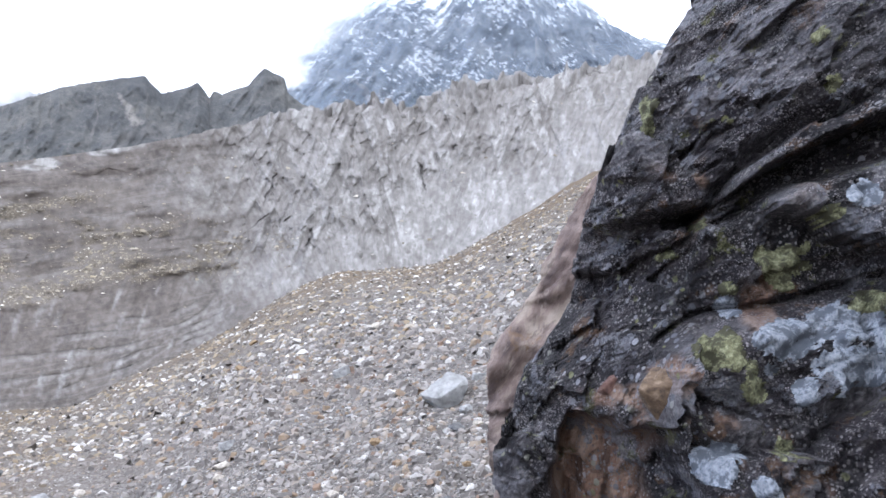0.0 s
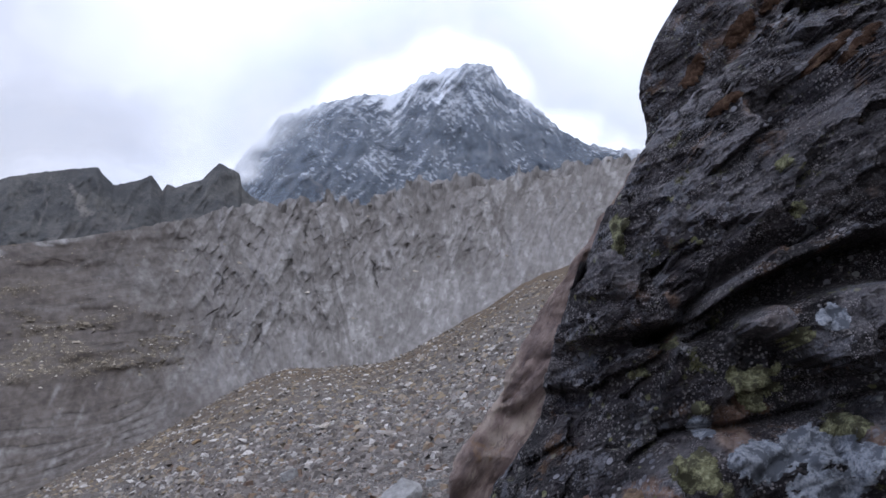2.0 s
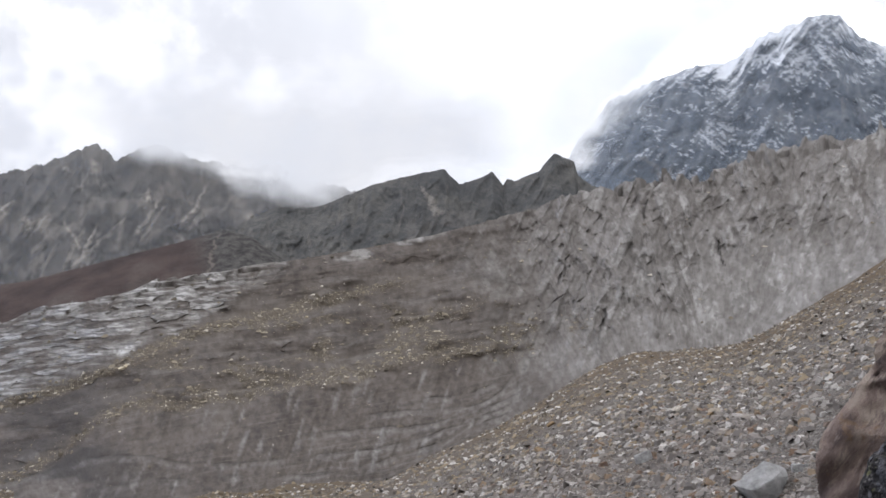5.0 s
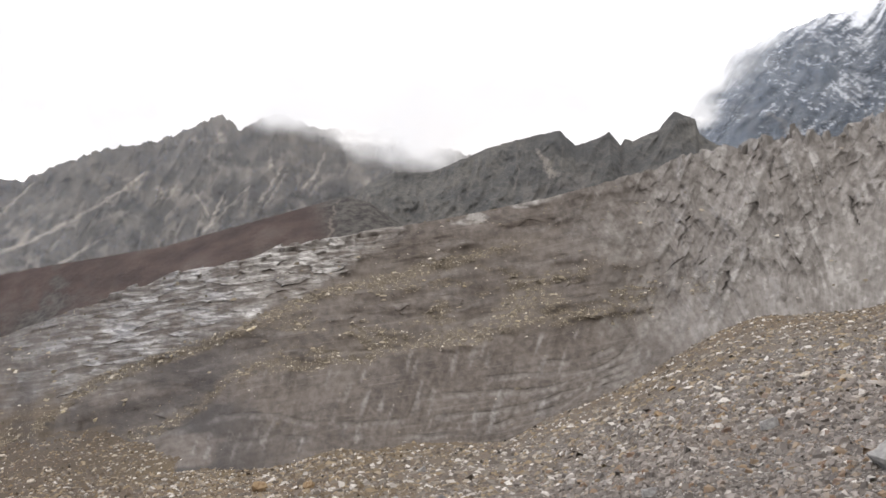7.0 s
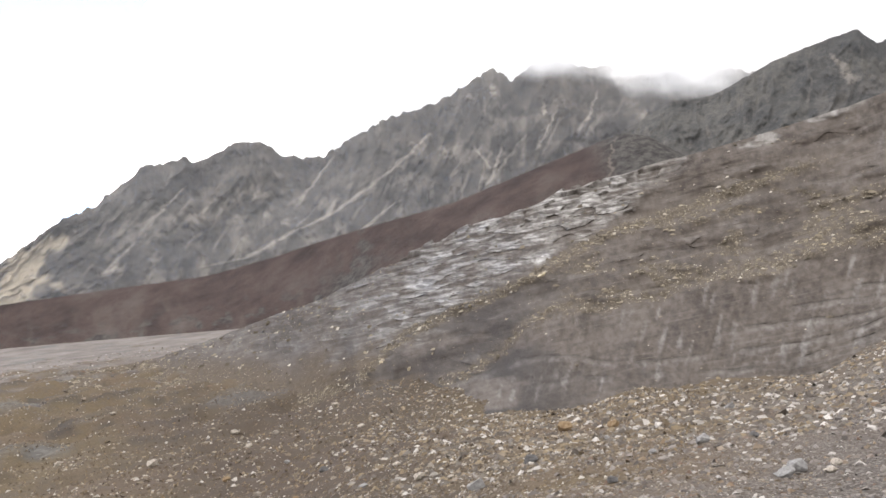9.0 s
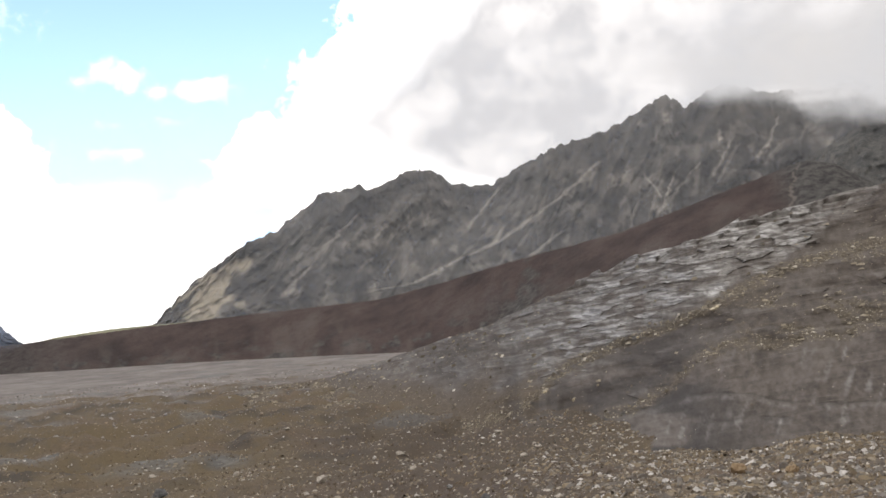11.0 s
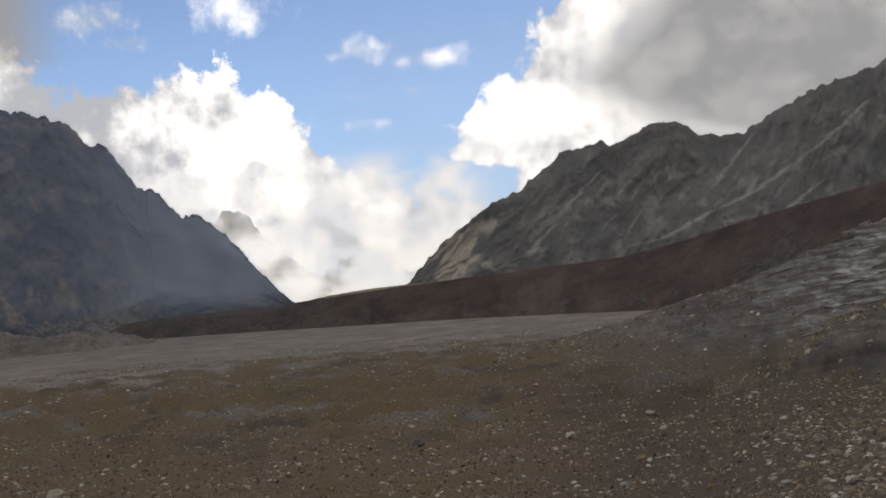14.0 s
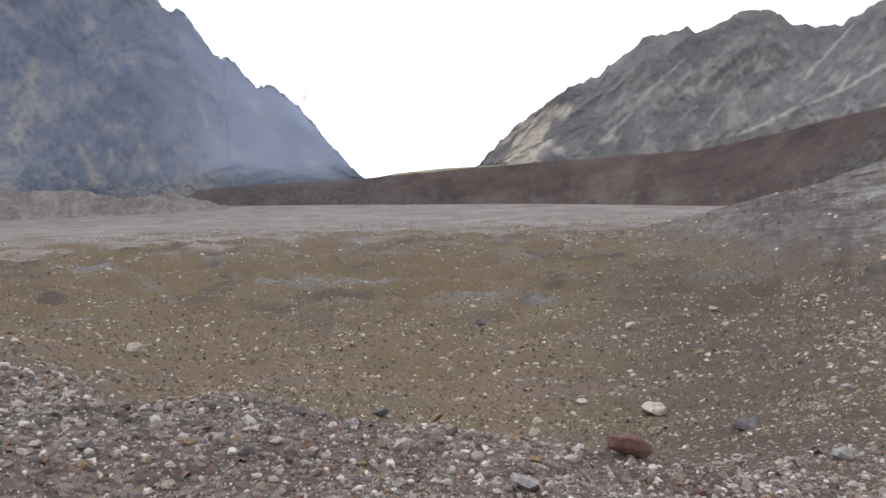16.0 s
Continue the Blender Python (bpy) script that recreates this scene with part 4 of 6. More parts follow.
massif("cloud_capped_mountain", "bare rocky mountain side with pale scree gullies, its top in cloud", "mountain", MAT_VALLEY,
       [(16, 6), (20, 8), (26, 9.5), (31, 10.6), (35, 11.0), (37.5, 11.9), (39.9, 10.7), (41, 11.7), (44.6, 9.9), (48, 9.2), (50.7, 8.1), (52.5, 7.1), (55.2, 7.3), (56.2, 8.3), (58, 8.4),
        (60.5, 7.3), (61.2, 7.7), (63.9, 7.2), (66.8, 5.1), (69.1, 4.2), (72.3, 2.0), (74.8, -0.4), (76, -1.5)],
       [(16, 3), (40, 1.5), (55, -0.2), (70, -0.9), (76, -1.6)], [(16, 3300), (41, 3000), (60, 2900), (76, 2700)], [(16, 2600), (41, 2450), (60, 2450), (76, 2550)],
       760, 130, 150, 200, 0.17, 1.0,
       {"scree": scree_runs([(0.42, [(45.5, 8.0), (46.8, 6.85), (48.8, 5.5), (51.9, 3.6), (55, 2.4), (58, 1.1), (61.5, 0.7)]), (0.2, [(51.9, 7.1), (53.4, 5.4), (54.6, 4.1)]),
                             (0.22, [(40.8, 6.8), (41.6, 4.9), (42.1, 4.2)]), (0.16, [(42.7, 7.0), (41.8, 5.2)]), (0.2, [(39.3, 7.2), (41.4, 5.0)]), (0.2, [(34.4, 9.5), (35, 7.9), (35.8, 7.1)]),
                             (0.5, [(44.7, 7.1), (44.7, 6.3)]), (0.5, [(41.2, 10.8), (41.0, 9.9)]), (0.35, [(42.7, 10.3), (42.6, 9.9)]), (0.3, [(37.8, 9.1), (38, 8.3)]), (0.2, [(37.2, 8.4), (38.6, 6.2)]),
                             (0.25, [(61.3, 5.9), (63.9, 3.8)]), (0.35, [(64.7, 2.7), (66.5, 1.0)]), (0.6, [(60.7, 1.6), (60.8, 0.9)]), (0.3, [(47.8, 3.9), (50.5, 2.2)])], 0.9),
        # outline of the sun patch that is put into the rock colour
        "sunlit_spur": lambda az, u, s, drop, g: smooth(0.0, 0.6, 1 - np.hypot((az - 71.4 - 1.5 * (0.5 - u)) / 2.6, (u - 0.6) / 0.6) + 0.8 * fbm(s / 60, drop / 160, 5, 4)) * 0.6})

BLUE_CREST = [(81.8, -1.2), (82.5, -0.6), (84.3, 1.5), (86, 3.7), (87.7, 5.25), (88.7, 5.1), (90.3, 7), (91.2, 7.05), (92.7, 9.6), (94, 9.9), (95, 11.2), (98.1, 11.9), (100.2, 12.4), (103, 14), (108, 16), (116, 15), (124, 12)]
massif("blue_mountain", "steep dark mountain across the valley, its rock coloured haze blue", "mountain", MAT_BLUE,
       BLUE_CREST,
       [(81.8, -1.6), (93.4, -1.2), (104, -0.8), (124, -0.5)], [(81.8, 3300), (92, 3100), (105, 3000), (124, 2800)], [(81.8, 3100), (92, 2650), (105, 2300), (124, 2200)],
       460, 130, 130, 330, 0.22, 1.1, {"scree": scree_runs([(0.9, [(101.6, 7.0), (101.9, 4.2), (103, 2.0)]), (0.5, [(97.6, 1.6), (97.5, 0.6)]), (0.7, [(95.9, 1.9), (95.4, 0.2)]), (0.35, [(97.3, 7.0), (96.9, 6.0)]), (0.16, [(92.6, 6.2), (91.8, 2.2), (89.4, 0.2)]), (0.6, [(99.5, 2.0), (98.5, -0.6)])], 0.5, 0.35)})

massif("far_sunlit_peaks", "distant pale peaks among cumulus, painted as if sunlit", "mountain", MAT_FAR,
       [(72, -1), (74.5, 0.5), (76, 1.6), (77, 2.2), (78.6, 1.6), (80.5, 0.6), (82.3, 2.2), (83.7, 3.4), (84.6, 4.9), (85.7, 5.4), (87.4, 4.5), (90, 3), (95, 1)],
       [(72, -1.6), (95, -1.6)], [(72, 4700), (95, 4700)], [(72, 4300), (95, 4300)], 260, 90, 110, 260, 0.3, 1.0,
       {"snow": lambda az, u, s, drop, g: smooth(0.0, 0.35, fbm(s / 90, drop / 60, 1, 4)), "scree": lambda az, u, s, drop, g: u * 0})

massif("far_moraine", "pale gravel bank across the valley floor", "moraine", MAT_FAR_BANK,
       [(90, -2.6), (93, -1.7), (95, -1.35), (97, -1.6), (99.3, -0.95), (104, -0.75), (112, -0.7), (124, -0.6)], [(90, -2.7), (98, -2.6), (124, -2.5)],
       [(90, 1800), (124, 1750)], [(90, 1650), (124, 1550)], 200, 40, 10, 50, 0.12, 0.9, {"scree": lambda az, u, s, drop, g: smooth(0.0, 0.5, g) * 0.6})

massif("jagged_ridge", "dark jagged rock ridge with broken teeth", "ridge", MAT_JAGGED,
       [(6, 8.5), (9.2, 9.3), (10.1, 10.0), (10.3, 10.9), (11.6, 11.5), (12.6, 10.4), (14.2, 9.75), (14.75, 9.95), (15.0, 9.55), (15.7, 10.4), (16.6, 10.0), (17.9, 9.6), (18.9, 10.65),
        (21.4, 10.2), (23.6, 9.65), (26.9, 8.3), (28, 8.05), (29.8, 8.2), (31, 7.6), (32.8, 6.7), (36, 5.2), (40, 3.5)],
       [(6, 5.5), (20, 4.5), (40, 1)], [(6, 1500), (20, 1400), (40, 1300)], [(6, 1250), (20, 1180), (40, 1120)], 560, 90, 48, 75, 0.06, 1.1,
       {"scree": gully_scree([(20.5, 0.85, 19.2, 0.5, 0.7), (12, 0.3, 10, 0.1, 1.0)], 0.35)})


def moraine_rocky(az, u, s, drop, g):
    return np.clip(smooth(35.5, 33, az + 1.2 * (0.5 - u)) + smooth(0.2, 0.5, fbm(s / 45, drop / 18, 2, 4)) * 0.8 * smooth(0.6, 0.1, u) + smooth(76, 84, az) * 0.5 + 0.9 * np.exp(-((az - 51.5 - 3 * (0.4 - u)) / 1.8) ** 2) * smooth(0.85, 0.35, u + 0.5 * fbm(s / 40, drop / 20, 6, 3)), 0, 1)


massif("lateral_moraine", "long red-brown lateral moraine bank", "moraine", MAT_MORAINE,
       [(24, 2.8), (29, 4.4), (31.5, 6.2), (33.1, 6.6), (38.4, 5.1), (44.5, 3.3), (52.1, 1.9), (56.5, 0.9), (60.5, 0.15), (67.6, -0.15), (74.8, -0.45), (82.5, -0.9), (89.7, -1.0), (92.5, -1.2), (94, -1.8), (95.5, -2.3)],
       [(24, 2.0), (40.9, 0.5), (48, -1.9), (54, -3.0), (60.6, -3.2), (66.3, -3.3), (72.6, -3.2), (80.7, -3.0), (89, -2.7), (95.5, -2.7)],
       [(24, 1000), (45, 1150), (60, 1450), (80, 1750), (95.5, 2050)], [(24, 850), (45, 950), (60, 1250), (80, 1600), (95.5, 1950)],
       640, 70, 9, 60, 0.025, 1.0, {"rocky": moraine_rocky, "scree": gully_scree([(33.4, 1.0, 35.2, 0.0, 0.3)], 0.6)})


massif("grassy_terrace", "pale grassy terrace behind the moraine bank", "terrace", MAT_TERRACE,
       [(60, -0.5), (66, -0.25), (69.7, -0.3), (74, -0.36), (77.1, -0.41), (80, -0.63), (83, -1.1)], [(60, -1.6), (83, -1.8)], [(60, 2350), (83, 2350)], [(60, 2200), (83, 2200)], 120, 20, 6, 60, 0.015, 1.0,
       {"scree": lambda az, u, s, drop, g: u * 0})


# ---- glacier tongue ----
def reach(az, el, r0=3.0, r1=900.0):
    """How far off the ground is met at an elevation, along a bearing: the first such place."""
    r = np.exp(np.linspace(math.log(r0), math.log(r1), 260))
    out = []
    for a, e in zip(np.atleast_1d(az), np.atleast_1d(el)):
        up = np.degrees(np.arctan2(ground_surface(np.full(r.shape, float(a)), r), r))
        out.append(r[np.argmax(up >= e)] if (up >= e).any() else r1)
    return np.array(out)


GLACIER_RUBBLE = []
GLACIER_FACE = []


def build_glacier():
    az = np.concatenate([np.arange(-20, 15, 0.088), np.arange(15, 70, 0.115)])
    wall = [(-20, 10), (-9.4, 7.4), (-2, 4.2), (5, 1.4), (10.8, -0.6), (15.8, -1.9), (19.4, -2.0), (22.4, -2.4), (24.6, -3.2), (29, -3.8), (34, -4.7), (39.6, -5.2), (42, -7.0), (47.5, -9.2), (51.4, -9.9), (56, -8.8), (70, -5.2)]
    crest = [(-20, 13), (-13, 12.2), (-9.4, 11.7), (-5.8, 11.3), (-2.5, 11.0), (-0.2, 10.7), (1.8, 9.5), (4.5, 9.8), (8.3, 9.2), (10, 9.0), (13.2, 7.9), (19.4, 6.4), (25.3, 5.3), (33.5, 3.95),
             (37.1, 3.4), (38.9, 2.7), (44.1, 1.6), (49.7, -0.5), (53.6, -2.1), (56.5, -2.7), (60, -3.7), (64, -4.6), (70, -5.1)]
    rf = curve(ICE_FOOT_R, az)
    rc = curve([(-20, 430), (0, 320), (20, 275), (38, 275), (48, 350), (55, 480), (60, 620), (64, 720), (70, 760)], az)
    gf = np.convolve(np.pad(ground_height(az, rf), 20, "edge"), np.ones(41) / 41, "valid") - 2.5 * smooth(50, 56, az)
    ef, ew, ec = np.degrees(np.arctan2(gf - 0.6, rf)), curve(wall, az), straight(crest, az)
    ew = np.maximum(ew + 0.35 * fbm(az / 3.2, 2.2, 0, 3), ef + 0.1)
    ec = np.maximum(ec, ef + 0.3)
    rows = 230
    u = np.linspace(-0.06, 1, rows)[:, None]
    uu = np.clip(u, 0, 1)
    E = ef + (ec - ef) * uu
    A = az[None] + 0 * u
    # a steep foot wall below a gentler back; the ice fall is steep throughout
    wf = np.clip((ew - ef) / (ec - ef), 0.02, 0.9)
    foot_share = 0.4 * smooth(0.02, 0.12, wf)
    share = np.where(uu < wf, foot_share * uu / wf, foot_share + (1 - foot_share) * (uu - wf) / (1 - wf))
    R = rf + (rc - rf) * (uu + (share - uu) * smooth(9, 15, A))
    icefall = smooth(19, 7.5, A + 2.5 * fbm(A / 5, E / 4, 2, 3) - 0.25 * E)
    s, h = A * 5.2, E * 5.2          # metres across and up the face, roughly
    wx, wy = fbm(s / 26, h / 26, 1.1, 3), fbm(s / 26, h / 26, 7.7, 3)
    # the ice fall: foliation that runs together at the foot of the bowl, cut by two sets of fractures
    lean = A - 0.34 * (E - 4) * np.tanh((A - 2.5) / 3.5) + 0.5 * wx
    set1 = A + 0.40 * (E - 4) + 0.15 * wy
    set2 = A - 0.30 * (E - 4) + 0.15 * wx
    b1, j1 = facets(lean / 1.25 + 0.25 * wy, E / 1.9 + 0.3 * wx, 1.0)
    b2, j2 = facets(set1 / 0.55 + 0.3 * wy, E / 0.8 + 0.3 * wx, 5.0)

    def fractures(q, along, wide, long, seed):
        """Long open cracks, and the offset of the blocks that they part."""
        n = perlin(q / wide, along / (long * 3), seed) + 0.18 * perlin(q / wide * 2.3, along / long, seed + 1)
        keep = smooth(0.0, 0.35, fbm(q / (wide * 3), along / (long * 0.9), seed + 3, 2))
        return smooth(0.10, 0.0, np.abs(n)) * keep, smooth(-0.3, 0.3, n) - 0.5

    k1, o1 = fractures(set1, E, 0.75, 2.2, 3.0)
    k2, o2 = fractures(set2, E, 0.55, 1.7, 6.0)
    k3f, o3 = fractures(set1, E, 0.30, 0.9, 9.0)
    in1, in2 = smooth(3, 8, A + wx), smooth(9, 5, A + wx)
    b4, j4 = facets(set2 / 0.27 + 0.3 * wy, E / 0.42 + 0.3 * wx, 15.0)
    open_crack = np.maximum.reduce([k1 * in1, k2 * in2, 0.4 * k3f]) * smooth(-0.35, 0.45, fbm(s / 15, h / 15, 81.0, 3))
    offset = 1.3 * o1 * in1 + 1.2 * o2 * in2 + 0.5 * o3
    ribs = ridged(lean / 2.6, E / 5, 3.0, 2, 0.4) - 0.6
    rib2 = 0.5 * fbm(lean / 0.8, E / 1.5 + 0.2 * wx, 13.0, 2, 0.45)
    fold = np.exp(-((A - curve([(-2, 5.0), (-0.6, 5.26), (1.9, 6.6), (3.7, 7.9), (5.8, 9.8), (8, 11.5)], E)) / 0.4) ** 2) * smooth(-1.2, 0.2, E) * smooth(7.5, 5.5, E)
    apron = smooth(2.6, 1.0, np.hypot((A + 2.5) / 3.2, (E - 2.0) / 2.0) + 0.4 * wx) * smooth(5, 2, A)
    strong = icefall * (1 - 0.85 * apron) * smooth(-0.1, 0.4, u)
    # clefts that stand open
    cleft = np.zeros_like(E)
    for (ca, ce, tilt, length, wide) in ((11.2, 3.9, -0.38, 1.3, 0.13), (11.8, 1.8, -1.09, 0.65, 0.13), (8.8, 0.35, -0.3, 1.3, 0.2), (6.45, 8.2, -0.4, 0.8, 0.22), (5.9, 7.6, -0.1, 0.9, 0.12), (1.4, 4.8, 0.29, 1.3, 0.11)):
        along = (E - ce) / length
        off = A - (ca + tilt * (E - ce)) + 0.16 * fbm(E * 1.3, ca + 0 * E, 3.0, 4)
        cleft = np.maximum(cleft, smooth(1.0, 0.2, np.abs(off) / (wide * (1 - 0.6 * along * along + 0.3 * wx))) * smooth(1.0, 0.5, np.abs(along)))

    def ledges(q, sharp):
        """Steps cut in the ice: 0 at the foot of each riser, 1 at its top, then back along the tread."""
        f = q - np.floor(q)
        return np.where(f < 1 - sharp, f / (1 - sharp), (1 - f) / sharp), np.floor(q)

    side = (1 - icefall) * (1 - 0.8 * smooth(52, 57, A + 0.35 * (E + 8)))
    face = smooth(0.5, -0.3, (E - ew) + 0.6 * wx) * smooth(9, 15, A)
    level = E - 0.7 * curve([(-20, 12), (10, 9.2), (25, 5.4), (38, 3.0), (50, -0.5), (60, -3.4), (70, -5)], az)
    block, _ = facets(s / 16, h / 8, 23.0)
    step1, _ = ledges(level / 1.05 + 0.35 * wx + 0.3 * wy + 0.25 * block, 0.22)
    some = smooth(0.0, 0.5, fbm(s / 30, h / 6, 37.0, 3) + 0.1)
    strata, _ = ledges((E - ef) / 0.42 + 0.7 * wx + 0.4 * fbm(s / 12, h / 12, 51.0, 2), 0.3)
    strata = strata * smooth(34, 26, A) * smooth(3.6, 2.2, E - ef) * face
    flute = fbm(s / 2.6 + 0.15 * h, h / 24, 8.0, 3, 0.5) * face
    fade = smooth(-0.02, 0.05, u)
    pale_line = curve([(-20, 20), (26, 6), (32, 2.2), (35.6, 0.3), (40, -1.6), (45.2, -4.1), (51.5, -6.6), (56, -6.9), (60, -6.2), (64, -5.4), (70, -4.9)], az)
    pale = (1 - 0.65 * smooth(45, 56, A)) * smooth(-0.6, 0.7, E - pale_line + 0.7 * fbm(s / 9, h / 5, 1, 3)) * smooth(27, 34, A) * smooth(66, 58, A)
    c3, k3 = facets((s + 0.6 * h) / 7.0 + 0.5 * wx, (h + 0.12 * s) / 1.9 + 0.4 * wy, 17.0)
    step2, _ = ledges((E + 0.10 * A) / 0.34 + 0.5 * wx + 0.22 * c3, 0.25)
    # dark bands of layered ice along the foot wall
    groove, lip = np.zeros_like(E), np.zeros_like(E)
    for line in ([(50, -9.2), (44, -8.0), (39.2, -7.2), (34, -8.0), (27, -7.7), (22, -7.2), (19.4, -6.4), (16, -5.3), (14, -4.4)], [(27, -5.5), (23.1, -5.2), (17.2, -4.8), (15.4, -3.8), (14.7, -2.9), (13.6, -2.0)],
                 [(42, -9.4), (36.8, -8.75), (26.7, -8.85), (20.8, -7.5), (17, -6.1), (14, -4.9)], [(30, -6.4), (24, -6.2), (18.5, -5.6), (15.2, -4.5), (13, -3.2)], [(22, -4.3), (17.8, -4.1), (15.6, -3.2), (14.4, -2.2)]):
        lo, hi = min(q[0] for q in line), max(q[0] for q in line)
        d = E - curve(line, A) + 0.12 * fbm(s / 10, line[0][1] + 0 * s, 71.0, 3)
        part = smooth(lo, lo + 1.5, A) * smooth(hi, hi - 3, A) * smooth(-0.35, 0.25, fbm(s / 14, line[1][1] + 0 * s, 75.0, 3) + 0.15)
        groove = np.maximum(groove, np.exp(-(d / 0.06) ** 2) * part)
        lip = np.maximum(lip, np.exp(-((d + 0.26) / 0.16) ** 2) * part)
    push = strong * (7 * ribs + 1.4 * rib2 + 1.2 * offset - 0.2 * open_crack + 1.5 * b1 * smooth(0.0, 0.35, j1) + 1.2 * b2 * smooth(0.0, 0.4, j2) + 0.5 * b4 * smooth(0.0, 0.4, j4) * smooth(0.0, 0.25, j2)) + icefall * (2.2 * fold - 1.6 * cleft) + 0.45 * flute - 0.4 * groove + 0.15 * lip
    push = push + side * (1 - 0.8 * face) * (1 - pale) * (1.3 * (step1 - 0.5) * some + 5 * fbm(s / 34, h / 14, 27.0, 3)) + pale * (1.0 * (step2 - 0.5) * smooth(-0.3, 0.3, fbm(s / 12, h / 5, 67.0, 3)) + 0.5 * c3 + 2.5 * fbm(s / 22, h / 12, 63.0, 3))
    push = fade * (push + 0.6 * fbm(s / 6, h / 6, 4.0, 2, 0.5))
    lift = strong * (3.2 * rib2 + 2.0 * b2 + 1.5 * b1) * (0.35 + 0.65 * smooth(10, 4, A)) * smooth(0.88, 1.0, u) + 1.1 * pale * c3 * smooth(0.9, 1.0, u)
    p = polar(A, R - push, (R - push) * rise(E) + np.minimum(u, 0) * 250 + lift)
    # rubble strewn in bands that run up with the ice
    band1 = np.exp(-((E - curve([(-20, 3), (10, 5), (22, 3.2), (26.6, 2.05), (35.2, 0.0), (40.6, -2.4), (48.3, -5.0), (53, -8.0), (62, -8.5), (70, -7.5)], az)) / 0.30) ** 2) * smooth(19, 27, A)
    band2 = np.exp(-((E - ew - 0.5) / (0.7 - 0.3 * smooth(25, 34, A))) ** 2) * smooth(11, 18, A) * smooth(0, 0.2, E - ew + 0.4)
    patch = smooth(0.05, 0.35, fbm(s / 20, h / 9, 3.0, 4, 0.6) + 0.08) * smooth(0.0, 0.7, E - ew) * smooth(1.0, -1.0, E - curve([(-20, 0), (12, 1), (20, 2.2), (28, 2.5), (34, -1), (70, -3)], az)) * smooth(6, 14, A)
    edge = smooth(49.5, 54, A + 0.35 * (E + 8) + 4 * fbm(s / 24, (h + 0.3 * s) / 4, 71.0, 3)) * smooth(1.4, -0.6, E - pale_line - 0.5 + 0.8 * wx)
    speck = 0.6 + 0.9 * fbm(s / 3, h / 1.6, 2, 3)
    strewn = np.clip((3.0 * band1 + 1.3 * band2 + 1.0 * patch * smooth(42, 35, A)) * speck, 0, 1) * (1 - face * 0.85)
    rubble = np.clip(strewn * (1 - edge), 0, 1)
    clean = np.clip(pale * (0.45 + 0.3 * smooth(0.5, 1.0, step2) + 0.4 * c3 + 0.4 * fbm(s / 8, h / 4, 69.0, 4) - 0.25 * smooth(0.15, 0.0, k3)) + icefall * (0.42 * smooth(0.1, 0.7, offset + 0.6 * b2 + 0.3 * b4 + 0.5 * fbm(s / 9, h / 9, 3, 3)) + 0.22 * apron), 0, 1)
    clean = np.maximum(clean, 0.55 * smooth(0.965, 0.99, u + 0.05 * wx + 0.05 * block) * smooth(12, 16, A) * smooth(-0.1, 0.45, fbm(s / 11, h / 3, 83.0, 4)))
    clean = clean * (1 - 0.7 * rubble) * (1 - edge)
    streak = smooth(0.15, 0.5, fbm(s / 3.0 + 0.12 * h, h / 26, 11.0, 3, 0.5)) * face * smooth(0.02, 0.1, u) * smooth(54, 48, A) * 0.6 * smooth(-0.2, 0.4, fbm(s / 9, h / 14, 15.0, 3))
    streak = np.clip(streak + 0.4 * lip + 0.35 * fold * icefall + 0.25 * smooth(0.5, 1.0, strata) + 0.3 * side * some * smooth(0.6, 1.0, step1) * (1 - face), 0, 1)
    # groove is dark layered ice; the crack, cleft and step terms are painted shade
    seam_shade = np.clip(0.22 * open_crack * strong + 0.35 * smooth(0.07, 0.0, j1) * strong * smooth(-0.2, 0.4, fbm(s / 12, h / 12, 46.0, 3)) + 0.22 * smooth(0.10, 0.0, j2) * strong * smooth(-0.1, 0.4, fbm(s / 9, h / 9, 44.0, 3)) + 0.5 * cleft * icefall + 0.5 * groove
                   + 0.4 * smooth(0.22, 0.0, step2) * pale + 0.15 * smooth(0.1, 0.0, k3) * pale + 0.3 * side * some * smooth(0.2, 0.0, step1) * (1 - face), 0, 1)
    rng = np.random.default_rng(31)
    chance = (strewn ** 1.5 + 0.10 * edge + 0.10 * smooth(46, 54, A) * smooth(0.55, 0.95, u)) * smooth(0.0, 0.04, u) + 0.004 + 0.014 * smooth(12, 17, A) * (1 - face)
    pick = rng.uniform(size=chance.shape) < chance * 1.5
    GLACIER_RUBBLE.append((p[pick], R[pick]))
    GLACIER_FACE.extend((p, A, E))
    back = np.stack([polar(az, rc + k, rc * rise(ec) - 0.25 * k) for k in (15, 60, 150)])
    p = np.concatenate([p, back])
    masks = {}
    for key, v in (("rubble", rubble), ("clean", clean), ("streak", streak), ("seam_shade", seam_shade), ("fall", icefall), ("fs", s), ("fh", h), ("fl", lean * 5.2), ("pale", pale), ("till", edge), ("lv", level * 5.2), ("dark", np.maximum(face, 0.6 * (1 - pale) * (1 - rubble)) * smooth(34, 43, A) * smooth(-0.2, 0.3, fbm(s / 30, h / 12, 33.0, 3) + 0.25))):
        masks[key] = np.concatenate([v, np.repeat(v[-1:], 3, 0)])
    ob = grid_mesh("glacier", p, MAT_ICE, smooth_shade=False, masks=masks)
    return tagged(ob, "dirt-covered grey glacier tongue with crevassed ice fall", "glacier", kind="structure")


build_glacier()


